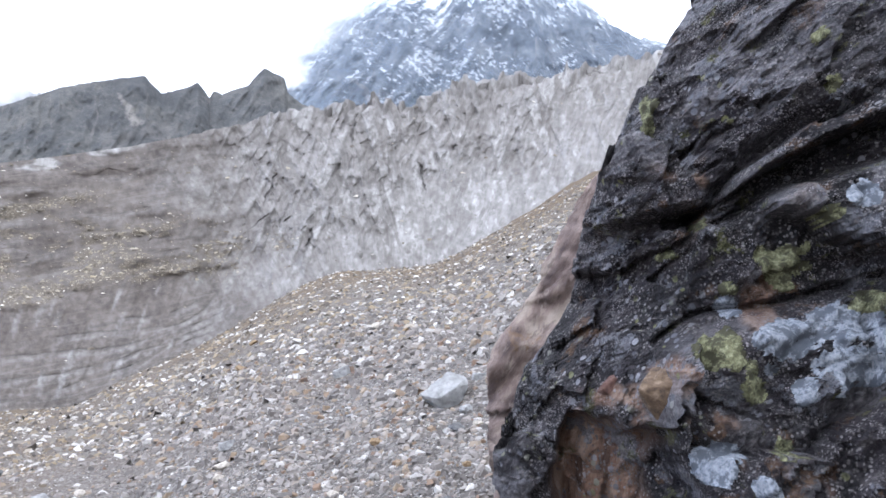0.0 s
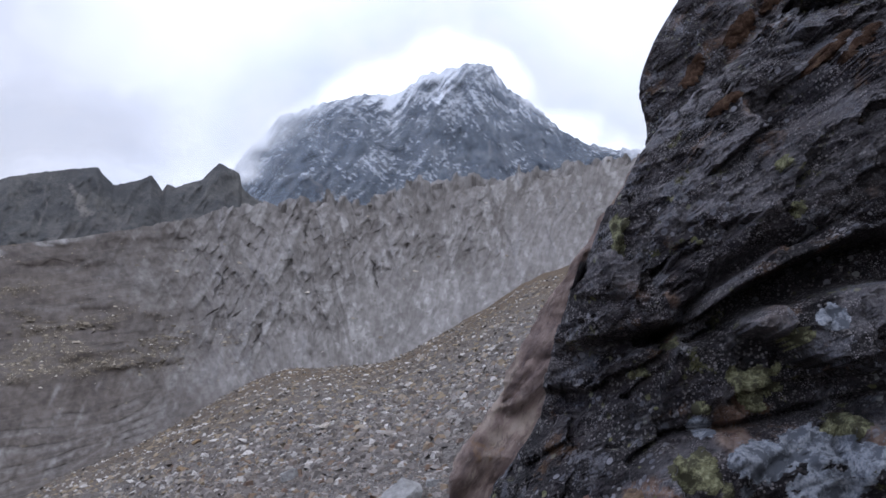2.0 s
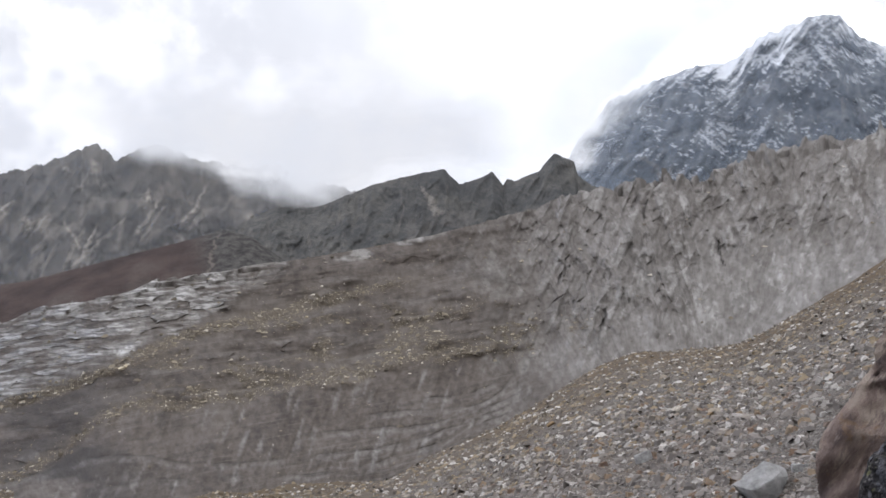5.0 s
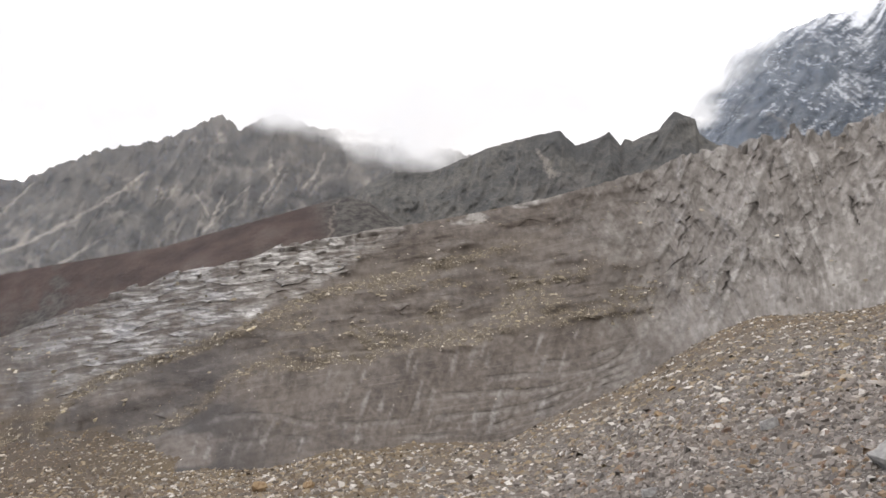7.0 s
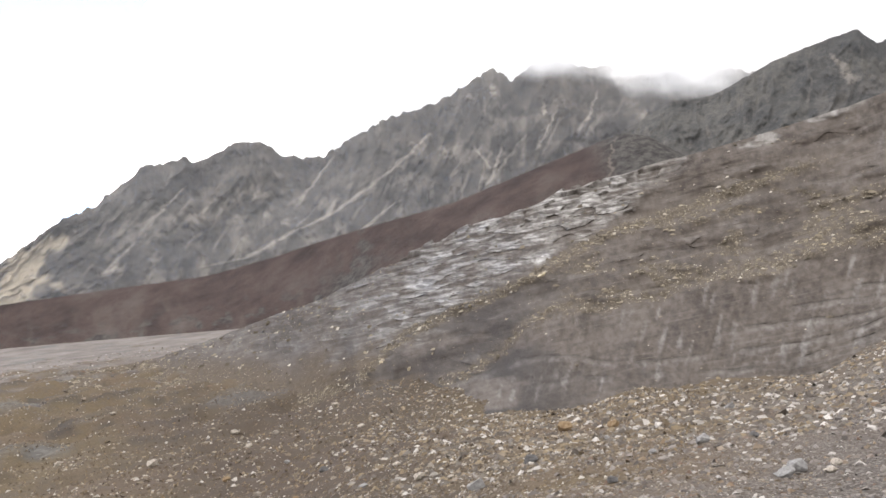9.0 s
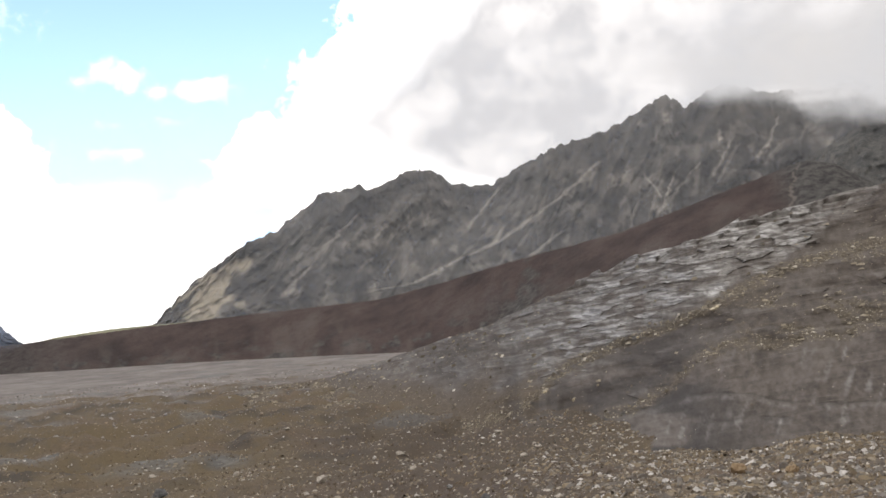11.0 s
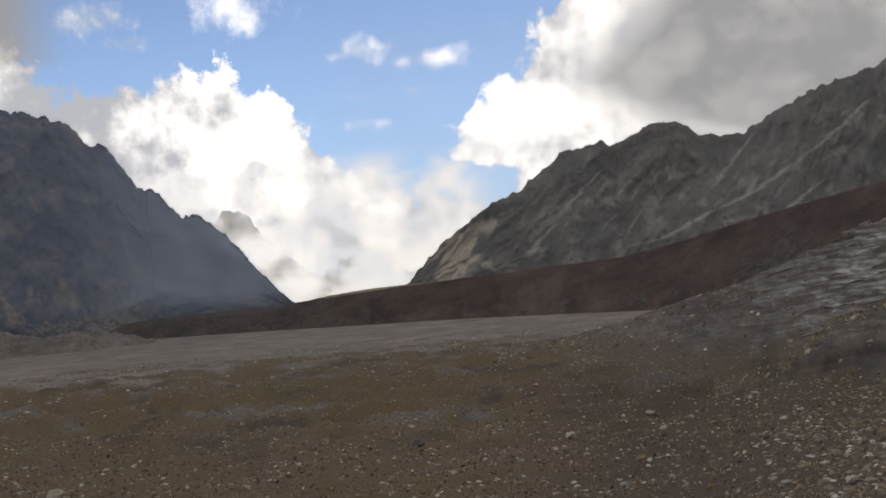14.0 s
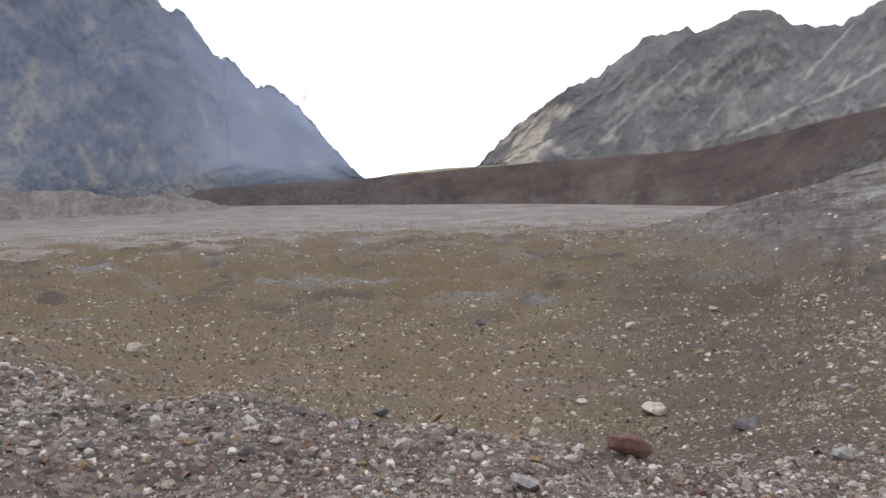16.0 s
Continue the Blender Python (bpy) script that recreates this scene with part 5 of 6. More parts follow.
# ---- cloud and haze ----
def mist_sheet(name, label, material, az0, az1, el0, el1, r, cover, columns=130, rows=70):
    az, el = np.meshgrid(np.linspace(az0, az1, columns), np.linspace(el0, el1, rows))
    wob = 1 + 0.03 * fbm(az / 5, el / 4, r / 100, 3)
    p = polar(az, r * wob, r * wob * rise(el))
    ex = smooth(0, 0.16, (az - az0) / (az1 - az0)) * smooth(1, 0.84, (az - az0) / (az1 - az0))
    ex = ex * smooth(0, 0.1, (el - el0) / (el1 - el0)) * smooth(1, 0.85, (el - el0) / (el1 - el0))
    c = np.clip(cover(az, el), 0, 1) * ex
    ob = grid_mesh(name, p, material, masks={"cover": c})
    return tagged(ob, label, "cloud", kind="structure")


def puffs(az, el, scale, seed):
    return fbm(az / scale, el / (scale * 0.6), seed, 5, 0.5)


mist_sheet("cloud_bank", "soft grey cloud lying on the mountain top", MAT_GREY_CLOUD, 12, 50, 4, 20, 2000,
           lambda az, el: smooth(-0.3, 0.9, (el - curve([(10, 11.4), (14, 10.2), (18, 10.6), (22, 10.2), (26, 8.6), (29, 8.7), (32, 9.0), (34, 10.2), (36, 10.7), (38, 10.9), (40.4, 11.5), (43, 12.6), (46, 13)], az)) / 1.6 + 0.5 * puffs(az, el, 5, 2.0)) * smooth(16.5, 13.2, el + 1.2 * puffs(az, el, 6, 8.0)) * smooth(49, 35, az))
mist_sheet("cloud_puff", "small white cloud drifting before the slope", MAT_GREY_CLOUD, 26, 40, 7, 14, 1900,
           lambda az, el: smooth(0.1, 0.9, 1.1 - np.hypot((az - 31.9) / 2.6, (el - 10.2) / 0.9) + 0.5 * puffs(az, el, 2.2, 5.0)))
mist_sheet("cloud_veil", "thin cloud veil round the snowy peak", MAT_PALE_CLOUD, -34, 18, 6, 30, 2000,
           lambda az, el: smooth(-0.2, 1.0, (el - curve([(-34, 10), (-15, 12.6), (-12, 13.4), (-9, 16), (-5, 19.4), (0, 18.2), (3, 16.8), (6, 14.6), (8, 12.8), (10, 10.8), (13, 9.8), (18, 10)], az)) / 1.8 + 0.8 * puffs(az, el, 5, 7.0)) * (0.35 + 0.65 * smooth(9.0, 1.0, el - curve([(-34, 10), (-15, 12.6), (-9, 16.2), (-5, 18.6), (4, 16), (12, 12), (18, 11)], az))))
mist_sheet("cloud_cap", "grey cloud on the top of the blue mountain", MAT_GREY_CLOUD, 94, 124, 9, 24, 2200,
           lambda az, el: smooth(0.0, 1.0, (el - 13.6) / 2.0 + 0.8 * puffs(az, el, 4, 9.0)))
mist_sheet("valley_cloud", "white cumulus filling the far valley, glowing as if sunlit", MAT_BRIGHT_CLOUD, 66, 104, -4.5, 9, 4250,
           lambda az, el: smooth(-0.2, 0.9, 0.8 + 0.6 * puffs(az, el, 3.0, 12.0) - 0.05 * el - 0.10 * np.exp(-((az - 85.2) / 2.2) ** 2 - ((el - 3.6) / 2.0) ** 2) - 0.2 * np.exp(-((az - 77.5) / 2.0) ** 2 - ((el - 1.2) / 1.2) ** 2)))
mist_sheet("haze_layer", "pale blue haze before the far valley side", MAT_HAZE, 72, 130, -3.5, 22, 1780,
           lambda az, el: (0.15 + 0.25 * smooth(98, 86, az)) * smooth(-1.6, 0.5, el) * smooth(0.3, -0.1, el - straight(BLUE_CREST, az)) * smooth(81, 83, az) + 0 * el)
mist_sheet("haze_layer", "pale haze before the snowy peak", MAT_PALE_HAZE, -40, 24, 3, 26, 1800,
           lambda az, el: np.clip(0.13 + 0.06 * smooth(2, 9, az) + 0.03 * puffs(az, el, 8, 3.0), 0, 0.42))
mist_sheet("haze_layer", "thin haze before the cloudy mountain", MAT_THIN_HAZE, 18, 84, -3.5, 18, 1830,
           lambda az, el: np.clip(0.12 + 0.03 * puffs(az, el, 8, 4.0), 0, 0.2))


# ---- near rock ----
def sub_sheet(name, p, normal, mask, lift, material, parent, label):
    """A thin crust over the part of a sheet where the mask holds, its rim feathered down to the rock."""
    m, n = mask.shape
    cell = mask[:-1, :-1] + mask[1:, :-1] + mask[:-1, 1:] + mask[1:, 1:] > 1.6
    top = np.unravel_index(np.argmax(np.where(cell, mask[:-1, :-1], -1)), cell.shape)
    grown = np.zeros_like(cell)
    grown[top] = cell[top]
    while True:                       # one connected patch only
        wide = grown.copy()
        wide[1:] |= grown[:-1]
        wide[:-1] |= grown[1:]
        wide[:, 1:] |= grown[:, :-1]
        wide[:, :-1] |= grown[:, 1:]
        wide &= cell
        if wide.sum() == grown.sum():
            break
        grown = wide
    i, j = np.nonzero(grown)
    if len(i) < 6:
        return None
    quads = np.stack([i * n + j, i * n + j + 1, (i + 1) * n + j + 1, (i + 1) * n + j], -1)
    used, inverse = np.unique(quads, return_inverse=True)
    h = lift * smooth(0.2, 0.8, mask.ravel()[used]) - 0.003 * smooth(0.5, 0.1, mask.ravel()[used])
    v = p.reshape(-1, 3)[used] + normal.reshape(-1, 3)[used] * h[:, None]
    ob = raw_mesh(name, v, inverse.reshape(-1, 4), material)
    ob.parent = parent
    if label:
        ob["label"] = label
    return ob


def lichen_material(name, lo, mid, hi):
    s = Shade(name, 0.95, 0.1)
    n = s.noise(45, 6, 0.7)
    c = s.colors(n, [(0.34, lo), (0.5, mid), (0.68, hi)])
    s.color(s.mix(s.ramp(s.noise(12, 6, 0.7), 0.47, 0.56, 0, 0.95), c, lo))
    s.bump(s.noise(70, 5, 0.7), 0.008, 0.9)
    return s.mat


MAT_GREY_LICHEN = lichen_material("grey_lichen", (0.07, 0.076, 0.088), (0.18, 0.192, 0.215), (0.27, 0.28, 0.295))
MAT_GREEN_LICHEN = lichen_material("yellow_green_lichen", (0.040, 0.038, 0.024), (0.12, 0.118, 0.065), (0.24, 0.24, 0.15))


def stone_mesh(name, material, seed, flat):
    rng = np.random.default_rng(seed)
    bm = bmesh.new()
    pts = rng.normal(size=(14, 3))
    pts /= np.linalg.norm(pts, axis=1)[:, None]
    pts *= rng.uniform(0.82, 1.0, (len(pts), 1))
    for co in pts * (0.5, 0.4, 0.5 * flat):
        bm.verts.new(co)
    bmesh.ops.convex_hull(bm, input=bm.verts[:])
    bmesh.ops.delete(bm, geom=[q for q in bm.verts if not q.link_faces], context="VERTS")
    bmesh.ops.bevel(bm, geom=bm.edges[:], offset=0.012, segments=1, affect="EDGES")
    bmesh.ops.triangulate(bm, faces=bm.faces[:])
    bmesh.ops.subdivide_edges(bm, edges=[e for e in bm.edges if e.calc_length() > 0.12], cuts=2, use_grid_fill=True)
    bmesh.ops.triangulate(bm, faces=bm.faces[:])
    for q in bm.verts:
        c = q.co + Vector((seed * 3.1, seed * 1.7, 0))
        q.co += q.co.normalized() * (0.045 * noise.noise(c * 3.5) + 0.030 * noise.noise(c * 9))
    me = bpy.data.meshes.new(name)
    bm.to_mesh(me)
    bm.free()
    me.materials.append(material)
    return me


def build_rock():
    """The dark lichened rock beside the path: a leaning face of broken, foliated blocks, rounded off at its edge and closed at the back."""
    rows, columns = 400, 380
    zs = np.linspace(-3.0, 3.8, rows)[:, None]
    edge = curve([(-3.0, 0.28), (-1.45, 0.34), (-1.0, 0.345), (-0.75, 0.40), (-0.32, 0.68), (0.05, 0.80), (0.5, 0.98), (0.95, 1.17), (1.34, 1.40), (1.9, 2.0), (2.6, 2.9), (3.8, 4.6)], zs)
    t = np.linspace(0, 1, columns)[None]
    v = np.clip((t - 0.12) / 0.88, 0, 1)
    back = np.clip((0.12 - t) / 0.12, 0, 1)
    x = edge + 4.6 * v ** 1.2 + 1.4 * back ** 1.3
    y = 5.0 - 1.7 * (1 - np.exp(-v * 3.2)) + 0.10 * zs + 1.5 * back ** 0.8 + 0.25 * smooth(0.0, 3.0, zs) * v
    z = zs + 0 * t
    # foliation rises to the east at about 36 degrees
    ca, sa = math.cos(radians(36)), math.sin(radians(36))
    q, w = z * ca - x * sa, x * ca + z * sa
    bend = fbm(x / 0.9, z / 0.9, 1.0, 4)
    wq = q + 0.14 * bend
    big, jb = facets(w / 0.95 + 0.15 * bend, wq / 0.50, 2.0)
    mid, jm = facets(w / 0.30 + 0.15 * bend, wq / 0.21, 7.0)
    small, js = facets(w / 0.10 + 0.15 * bend, wq / 0.075, 11.0)
    saw = wq / 0.36 + 0.35 * fbm(w / 0.8, wq / 0.8, 4.0, 3)
    saw = (saw - np.floor(saw)) ** 1.6
    fine = fbm(x / 0.09, z / 0.09, 9.0, 4, 0.65)
    knobs = ridged(x / 0.4, z / 0.4, 19.0, 5, 0.6) - 0.6
    crack = np.exp(-((wq + 0.68 + 0.05 * np.sin(w * 3)) / 0.06) ** 2) * smooth(0.75, 1.3, w)
    crack = crack + 0.7 * np.exp(-((wq + 1.30) / 0.045) ** 2) * smooth(0.1, 0.7, w)
    pit = np.exp(-(np.hypot(x - 1.98, z - 1.38) / 0.16) ** 4)
    # the hollow under the overhang, where the rock has broken away
    hollow = smooth(0.0, 0.10, 0.72 - np.hypot((x - 0.84) / 0.42, (z + 1.16) / 0.62) + 0.13 * fbm(x / 0.35, z / 0.35, 4.0, 3)) * smooth(-0.80, -0.86, z + 0.10 * fbm(x / 0.2, 1.0, 3, 2) + 0.15 * (x - 0.8))
    bear, up = np.degrees(np.arctan2(-x, y)), np.degrees(np.arctan2(z, np.hypot(x, y)))
    # the upper mass overhangs a dark slot that widens to the east
    lip = curve([(-30, 8.6), (-27, 7.8), (-21.8, 5.6), (-17.2, 3.1), (-12.7, 1.5), (-9, 0.6), (0, 0)], bear) + 0.35 * fbm(w / 0.5, 1.0 + 0 * w, 21.0, 3)
    wide = curve([(-30, 2.4), (-24, 1.6), (-18, 0.8), (-13, 0.2), (-9, 0.1), (0, 0.1)], bear)
    slot = smooth(0.12, -0.1, up - lip) * smooth(-wide - 1.3, -wide + 0.1, up - lip) * smooth(-9.5, -12, bear)
    shelf = smooth(-0.1, 0.25, up - lip) * smooth(-9, -13, bear)
    # a lower block stands forward with a sloping top, painted pale as if lit
    top2 = curve([(-30, -1.8), (-27, -2.6), (-21.8, -4.1), (-18, -4.6), (-16.1, -5.3), (-13.4, -7.1), (-11, -9)], bear) + 0.3 * fbm(w / 0.4, 3.0 + 0 * w, 23.0, 3)
    lower = smooth(1.3, -1.2, up - top2) * smooth(-13.0, -14.6, bear + 0.5 * fbm(x / 0.2, z / 0.2, 25.0, 3))
    seam2 = np.exp(-((up - top2 - 1.15) / 0.22) ** 2) * smooth(-12.5, -14, bear)
    out = 0.22 * big + 0.07 * mid + 0.024 * small + 0.022 * saw + 0.02 * fine + 0.09 * knobs - 0.12 * crack - 0.30 * pit - 0.34 * slot * (0.35 + 0.65 * smooth(-12, -19, bear)) + 0.14 * shelf + 0.22 * lower - 0.12 * seam2
    out = out * (1 - 0.4 * hollow) - 0.36 * hollow
    out = out * smooth(0, 0.04, 1 - back)
    dx = -0.30 * smooth(0.14, 0.0, v)
    p = np.stack([x + dx * out, y - out, z + 0.15 * out], -1)
    n1 = fbm(x / 0.5, z / 0.5, 13.0, 4, 0.55)
    ochre = np.clip(np.maximum.reduce([hollow * smooth(-14.6, -13.0, bear + 0.6 * fbm(x / 0.2, z / 0.3, 55.0, 3)), 0.8 * smooth(0.35, 0.6, fbm(x / 0.5, z / 0.5, 33.0, 4, 0.6) - 0.35 * smooth(-0.9, 0.3, z))]), 0, 1)
    pale = 0.6 * smooth(0.2, 0.55, 0.4 * big + 0.3 * mid + 0.6 * fbm(w / 0.35, wq / 0.2, 3.0, 4) - 0.15)
    # pale slabs above; the second term paints the lit top of the lower block
    pale = pale + 0.9 * smooth(-0.1, 0.35, fbm(w / 0.9, wq / 0.16, 43.0, 4, 0.55)) * smooth(0.35, 0.9, z) * (0.3 + 0.7 * smooth(-25, -17, bear)) + 0.55 * lower * smooth(-2.4, 0.6, up - top2) * smooth(-0.2, 0.3, fbm(x / 0.3, z / 0.2, 45.0, 3) + 0.2)
    pale = pale * (1 - slot) * (1 - 0.7 * smooth(0.3, 0.8, shelf) * smooth(2.5, 0.8, up - lip))
    ob = grid_mesh("boulder", p, MAT_CLIFF, smooth_shade=False, masks={"ochre": ochre, "palerock": np.clip(pale, 0, 1) * (1 - hollow)})
    tagged(ob, "huge dark lichened gneiss boulder with an ochre hollow", "boulder")
    du = np.gradient(p, axis=0)
    dv = np.gradient(p, axis=1)
    normal = np.cross(dv, du)
    normal /= np.linalg.norm(normal, axis=-1)[..., None] + 1e-9
    normal = np.where((normal[..., 1] > 0)[..., None], -normal, normal)

    bearing = np.degrees(np.arctan2(-p[..., 0], p[..., 1]))
    height = np.degrees(np.arctan2(p[..., 2], np.hypot(p[..., 0], p[..., 1])))
    front = np.broadcast_to(t > 0.12, x.shape)

    def spot(az, el, wide, high, rough=0.4):
        d = np.hypot((bearing - az) / wide, (height - el) / high) + 9 * (1 - front)
        return smooth(0.0, 0.25, 1 - d + rough * fbm(x / 0.09, z / 0.09, az + el, 4, 0.65)) * smooth(2.2, 1.6, d)

    rosettes = [(-21.3, -5.6, 1.75, 1.5, 0.2), (-17.4, -13.2, 1.7, 1.7, 0.2), (-24.6, -4.6, 2.4, 1.5, 0.5), (-25.4, -7.0, 2.0, 1.6, 0.5), (-22.6, -8.6, 1.0, 0.9, 0.25), (-20.6, -7.4, 0.5, 0.45, 0.2),
                (-18.0, -3.8, 1.0, 0.8, 0.4), (-27.2, -5.2, 1.6, 1.2, 0.4), (-26.0, 3.2, 1.2, 0.8, 0.5), (-20.5, -14.6, 1.0, 0.8, 0.4)]
    for k in rosettes:
        sub_sheet("lichen", p, normal, spot(*k), 0.005, MAT_GREY_LICHEN, ob, "blue-grey crusty lichen")
    greens = [(-17.6, -6.6, 1.9, 1.5, 0.5), (-21.2, -0.9, 1.5, 1.7, 0.5), (-24.1, 9.9, 0.7, 0.6, 0.4), (-16.2, 1.9, 0.6, 0.9, 0.4), (-14.4, -0.4, 0.9, 0.4, 0.4), (-18.0, -2.4, 0.7, 0.5, 0.4),
              (-21.4, -12.2, 0.7, 0.8, 0.4), (-24.0, 2.2, 0.9, 0.5, 0.4), (-23.4, 12.6, 0.6, 0.6, 0.4), (-26.3, -3.2, 1.4, 0.7, 0.5), (-13.2, 8.4, 0.6, 1.5, 0.5), (-19.6, -8.4, 0.8, 1.6, 0.5)]
    for k in greens:
        sub_sheet("lichen", p, normal, spot(*k), 0.008, MAT_GREEN_LICHEN, ob, "yellow-green lichen")
    for az, el, long in ((-19.8, 16.2, 1.5), (-25.8, 18.6, 2.0), (-28.2, 19.4, 1.6)):
        a, b = (height - el) * 0.6 - (bearing - az) * 0.8, (height - el) * 0.8 + (bearing - az) * 0.6
        d = np.hypot(a / long, b / 0.32) + 9 * (1 - front)
        sub_sheet("grass", p, normal, smooth(0.0, 0.3, 1 - d + 0.5 * fbm(x / 0.12, z / 0.12, az, 4, 0.6)) * smooth(2.2, 1.6, d), 0.02, MAT_RUSTY_GRASS, ob, "rusty dry grass on a ledge")
    for k, (az, el, size, material, label) in enumerate(((-14.3, -9.3, 0.34, MAT_RUSTY_BLOCK, "rusty block wedged under the overhang"), (-8.6, -9.6, 0.24, MAT_CLIFF, "dark wedged block"),
                                                       (-11.0, -9.0, 0.20, MAT_RED_STONE, "rusty wedged block"), (-16.2, -11.6, 0.42, MAT_CLIFF, "dark wedged block"))):
        i, j = np.unravel_index(np.argmin(np.hypot(bearing - az, height - el) + 99 * (1 - front)), x.shape)
        me = stone_mesh("block", material, 90 + k, 0.9)
        block = new("block", me)
        block.matrix_world = Matrix.Translation(Vector(p[i, j]) + Vector((0, 0.06, 0))) @ pose(0, 0, 0, 20 * k, 30, 25 * k) @ Matrix.Diagonal((size, size, size, 1))
        block.parent = ob
        block["label"] = label
    return ob


build_rock()


def build_slab():
    """The smooth pink-brown slab that leans against the back of the dark rock."""
    zs = np.linspace(-3.4, 2.2, 220)[:, None]
    edge = curve([(-3.4, 0.32), (-2.0, 0.46), (-1.38, 0.46), (-1.12, 0.45), (-0.4, 0.83), (0.25, 1.14), (0.6, 1.36), (1.0, 1.62), (2.2, 2.4)], zs)
    t = np.linspace(0, 1, 130)[None]
    v, back = np.clip((t - 0.2) / 0.8, 0, 1), np.clip((0.2 - t) / 0.2, 0, 1)
    x = edge + 2.4 * v + 1.0 * back
    y = 8.2 - 1.0 * v ** 0.7 + 1.2 * back
    z = zs + 0 * t
    out = 0.22 * fbm(x / 1.1, z / 0.8, 4.0, 4) + 0.10 * (ridged((x - z) / 0.6, (x + z) / 1.6, 2.0, 4) - 0.6)
    f1, _ = facets(x / 0.8 + 0.2 * out, (z - 0.9 * x) / 0.5, 3.0)
    out = out + 0.07 * f1
    rag = 0.035 * fbm(z / 0.3, 5.0 + 0 * z, 3.0, 4, 0.6) * smooth(0.35, 0.0, v)
    p = np.stack([x - 0.25 * out + rag, y - out, z], -1)
    ob = grid_mesh("rock_slab", p, MAT_SLAB)
    return tagged(ob, "smooth pink-brown rock slab beside the dark rock", "rock slab")


build_slab()


GRASS_LEDGES = [(-23.8, 21.6, 1.6), (-21.9, 20.1, 1.5), (-27.0, 22.4, 1.8), (-29.5, 22.6, 1.6), (-19.0, 17.8, 1.2), (-24.5, 23.6, 1.2)]


def build_upper_crag():
    """The dark crag that rises above and behind the rock face."""
    zs = np.linspace(1.0, 9.5, 220)[:, None]
    edge = curve([(1.0, 3.5), (2.4, 3.9), (3.85, 4.05), (4.5, 3.95), (5.35, 4.2), (6.6, 5.0), (7.45, 5.85), (7.85, 6.6), (9.5, 12)], zs)
    t = np.linspace(0, 1, 180)[None]
    v, back = np.clip((t - 0.2) / 0.8, 0, 1), np.clip((0.2 - t) / 0.2, 0, 1)
    x = edge + 8 * v + 3 * back
    y = 14.2 - 4.0 * v ** 0.8 + 3 * back
    z = zs + 0 * t
    out = 0.7 * (ridged((x + z * 0.4) / 1.6, (z - x * 0.7) / 2.2, 3.0, 5, 0.55) - 0.6) + 0.3 * fbm(x / 0.6, z / 0.6, 1.0, 4)
    along, across = x * 0.62 + z * 0.78, z * 0.62 - x * 0.78
    f1, _ = facets((x + z * 0.4) / 1.4, (z - x * 0.7) / 1.0, 5.0)
    f2, _ = facets((x + z * 0.4) / 0.45, (z - x * 0.7) / 0.4, 8.0)
    out = 0.35 * out + 0.35 * f1 + 0.08 * f2
    p = np.stack([x - 0.15 * out, y - out, z], -1)
    ob = grid_mesh("rock_crag", p, MAT_CLIFF, smooth_shade=False, masks={"ochre": 0.4 * smooth(0.35, 0.6, fbm(along / 1.6, across / 0.5, 8.0, 4)), "palerock": 0.75 * smooth(0.22, 0.45, fbm(along / 2.4, across / 0.45, 3.0, 4))})
    tagged(ob, "tall dark crag with rusty grass patches", "crag")
    normal = np.cross(np.gradient(p, axis=1), np.gradient(p, axis=0))
    normal /= np.linalg.norm(normal, axis=-1)[..., None] + 1e-9
    normal = np.where((normal[..., 1] > 0)[..., None], -normal, normal)
    bearing = np.degrees(np.arctan2(-p[..., 0], p[..., 1]))
    height = np.degrees(np.arctan2(p[..., 2], np.hypot(p[..., 0], p[..., 1])))
    for az, el, long in GRASS_LEDGES:
        a, b = (height - el) * 0.77 - (bearing - az) * 0.64, (height - el) * 0.64 + (bearing - az) * 0.77
        d = np.hypot(a / long, b / 0.55) + 9 * (t < 0.2)
        sub_sheet("grass", p, normal, smooth(0.0, 0.3, 1 - d + 0.5 * fbm(x / 0.5, z / 0.5, az, 4, 0.6)) * smooth(2.2, 1.6, d), 0.05, MAT_RUSTY_GRASS, ob, "rusty dry grass on a ledge")
    return ob


build_upper_crag()


# ---- scree stones ----
G = (1 + 5 ** 0.5) / 2
ROUND_V = np.array([(-1, G, 0), (1, G, 0), (-1, -G, 0), (1, -G, 0), (0, -1, G), (0, 1, G), (0, -1, -G), (0, 1, -G), (G, 0, -1), (G, 0, 1), (-G, 0, -1), (-G, 0, 1)]) / 1.9
ROUND_F = np.array([(0, 11, 5), (0, 5, 1), (0, 1, 7), (0, 7, 10), (0, 10, 11), (1, 5, 9), (5, 11, 4), (11, 10, 2), (10, 7, 6), (7, 1, 8),
                    (3, 9, 4), (3, 4, 2), (3, 2, 6), (3, 6, 8), (3, 8, 9), (4, 9, 5), (2, 4, 11), (6, 2, 10), (8, 6, 7), (9, 8, 1)])
BLOCK_V = np.array([(-1, -1, -0.4), (1, -1, -0.4), (1, 1, -0.4), (-1, 1, -0.4), (-0.62, -0.62, 0.75), (0.62, -0.62, 0.75), (0.62, 0.62, 0.75), (-0.62, 0.62, 0.75)]) * 0.85
BLOCK_F = np.array([(0, 1, 5), (0, 5, 4), (1, 2, 6), (1, 6, 5), (2, 3, 7), (2, 7, 6), (3, 0, 4), (3, 4, 7), (4, 5, 6), (4, 6, 7)])
WEDGE_V = np.array([(-1, -0.8, -0.3), (1, -0.8, -0.3), (1, 0.8, -0.3), (-1, 0.8, -0.3), (-0.5, 0.0, 0.75), (0.5, 0.0, 0.75)])
WEDGE_F = np.array([(0, 1, 5), (0, 5, 4), (2, 3, 4), (2, 4, 5), (1, 2, 5), (3, 0, 4)])
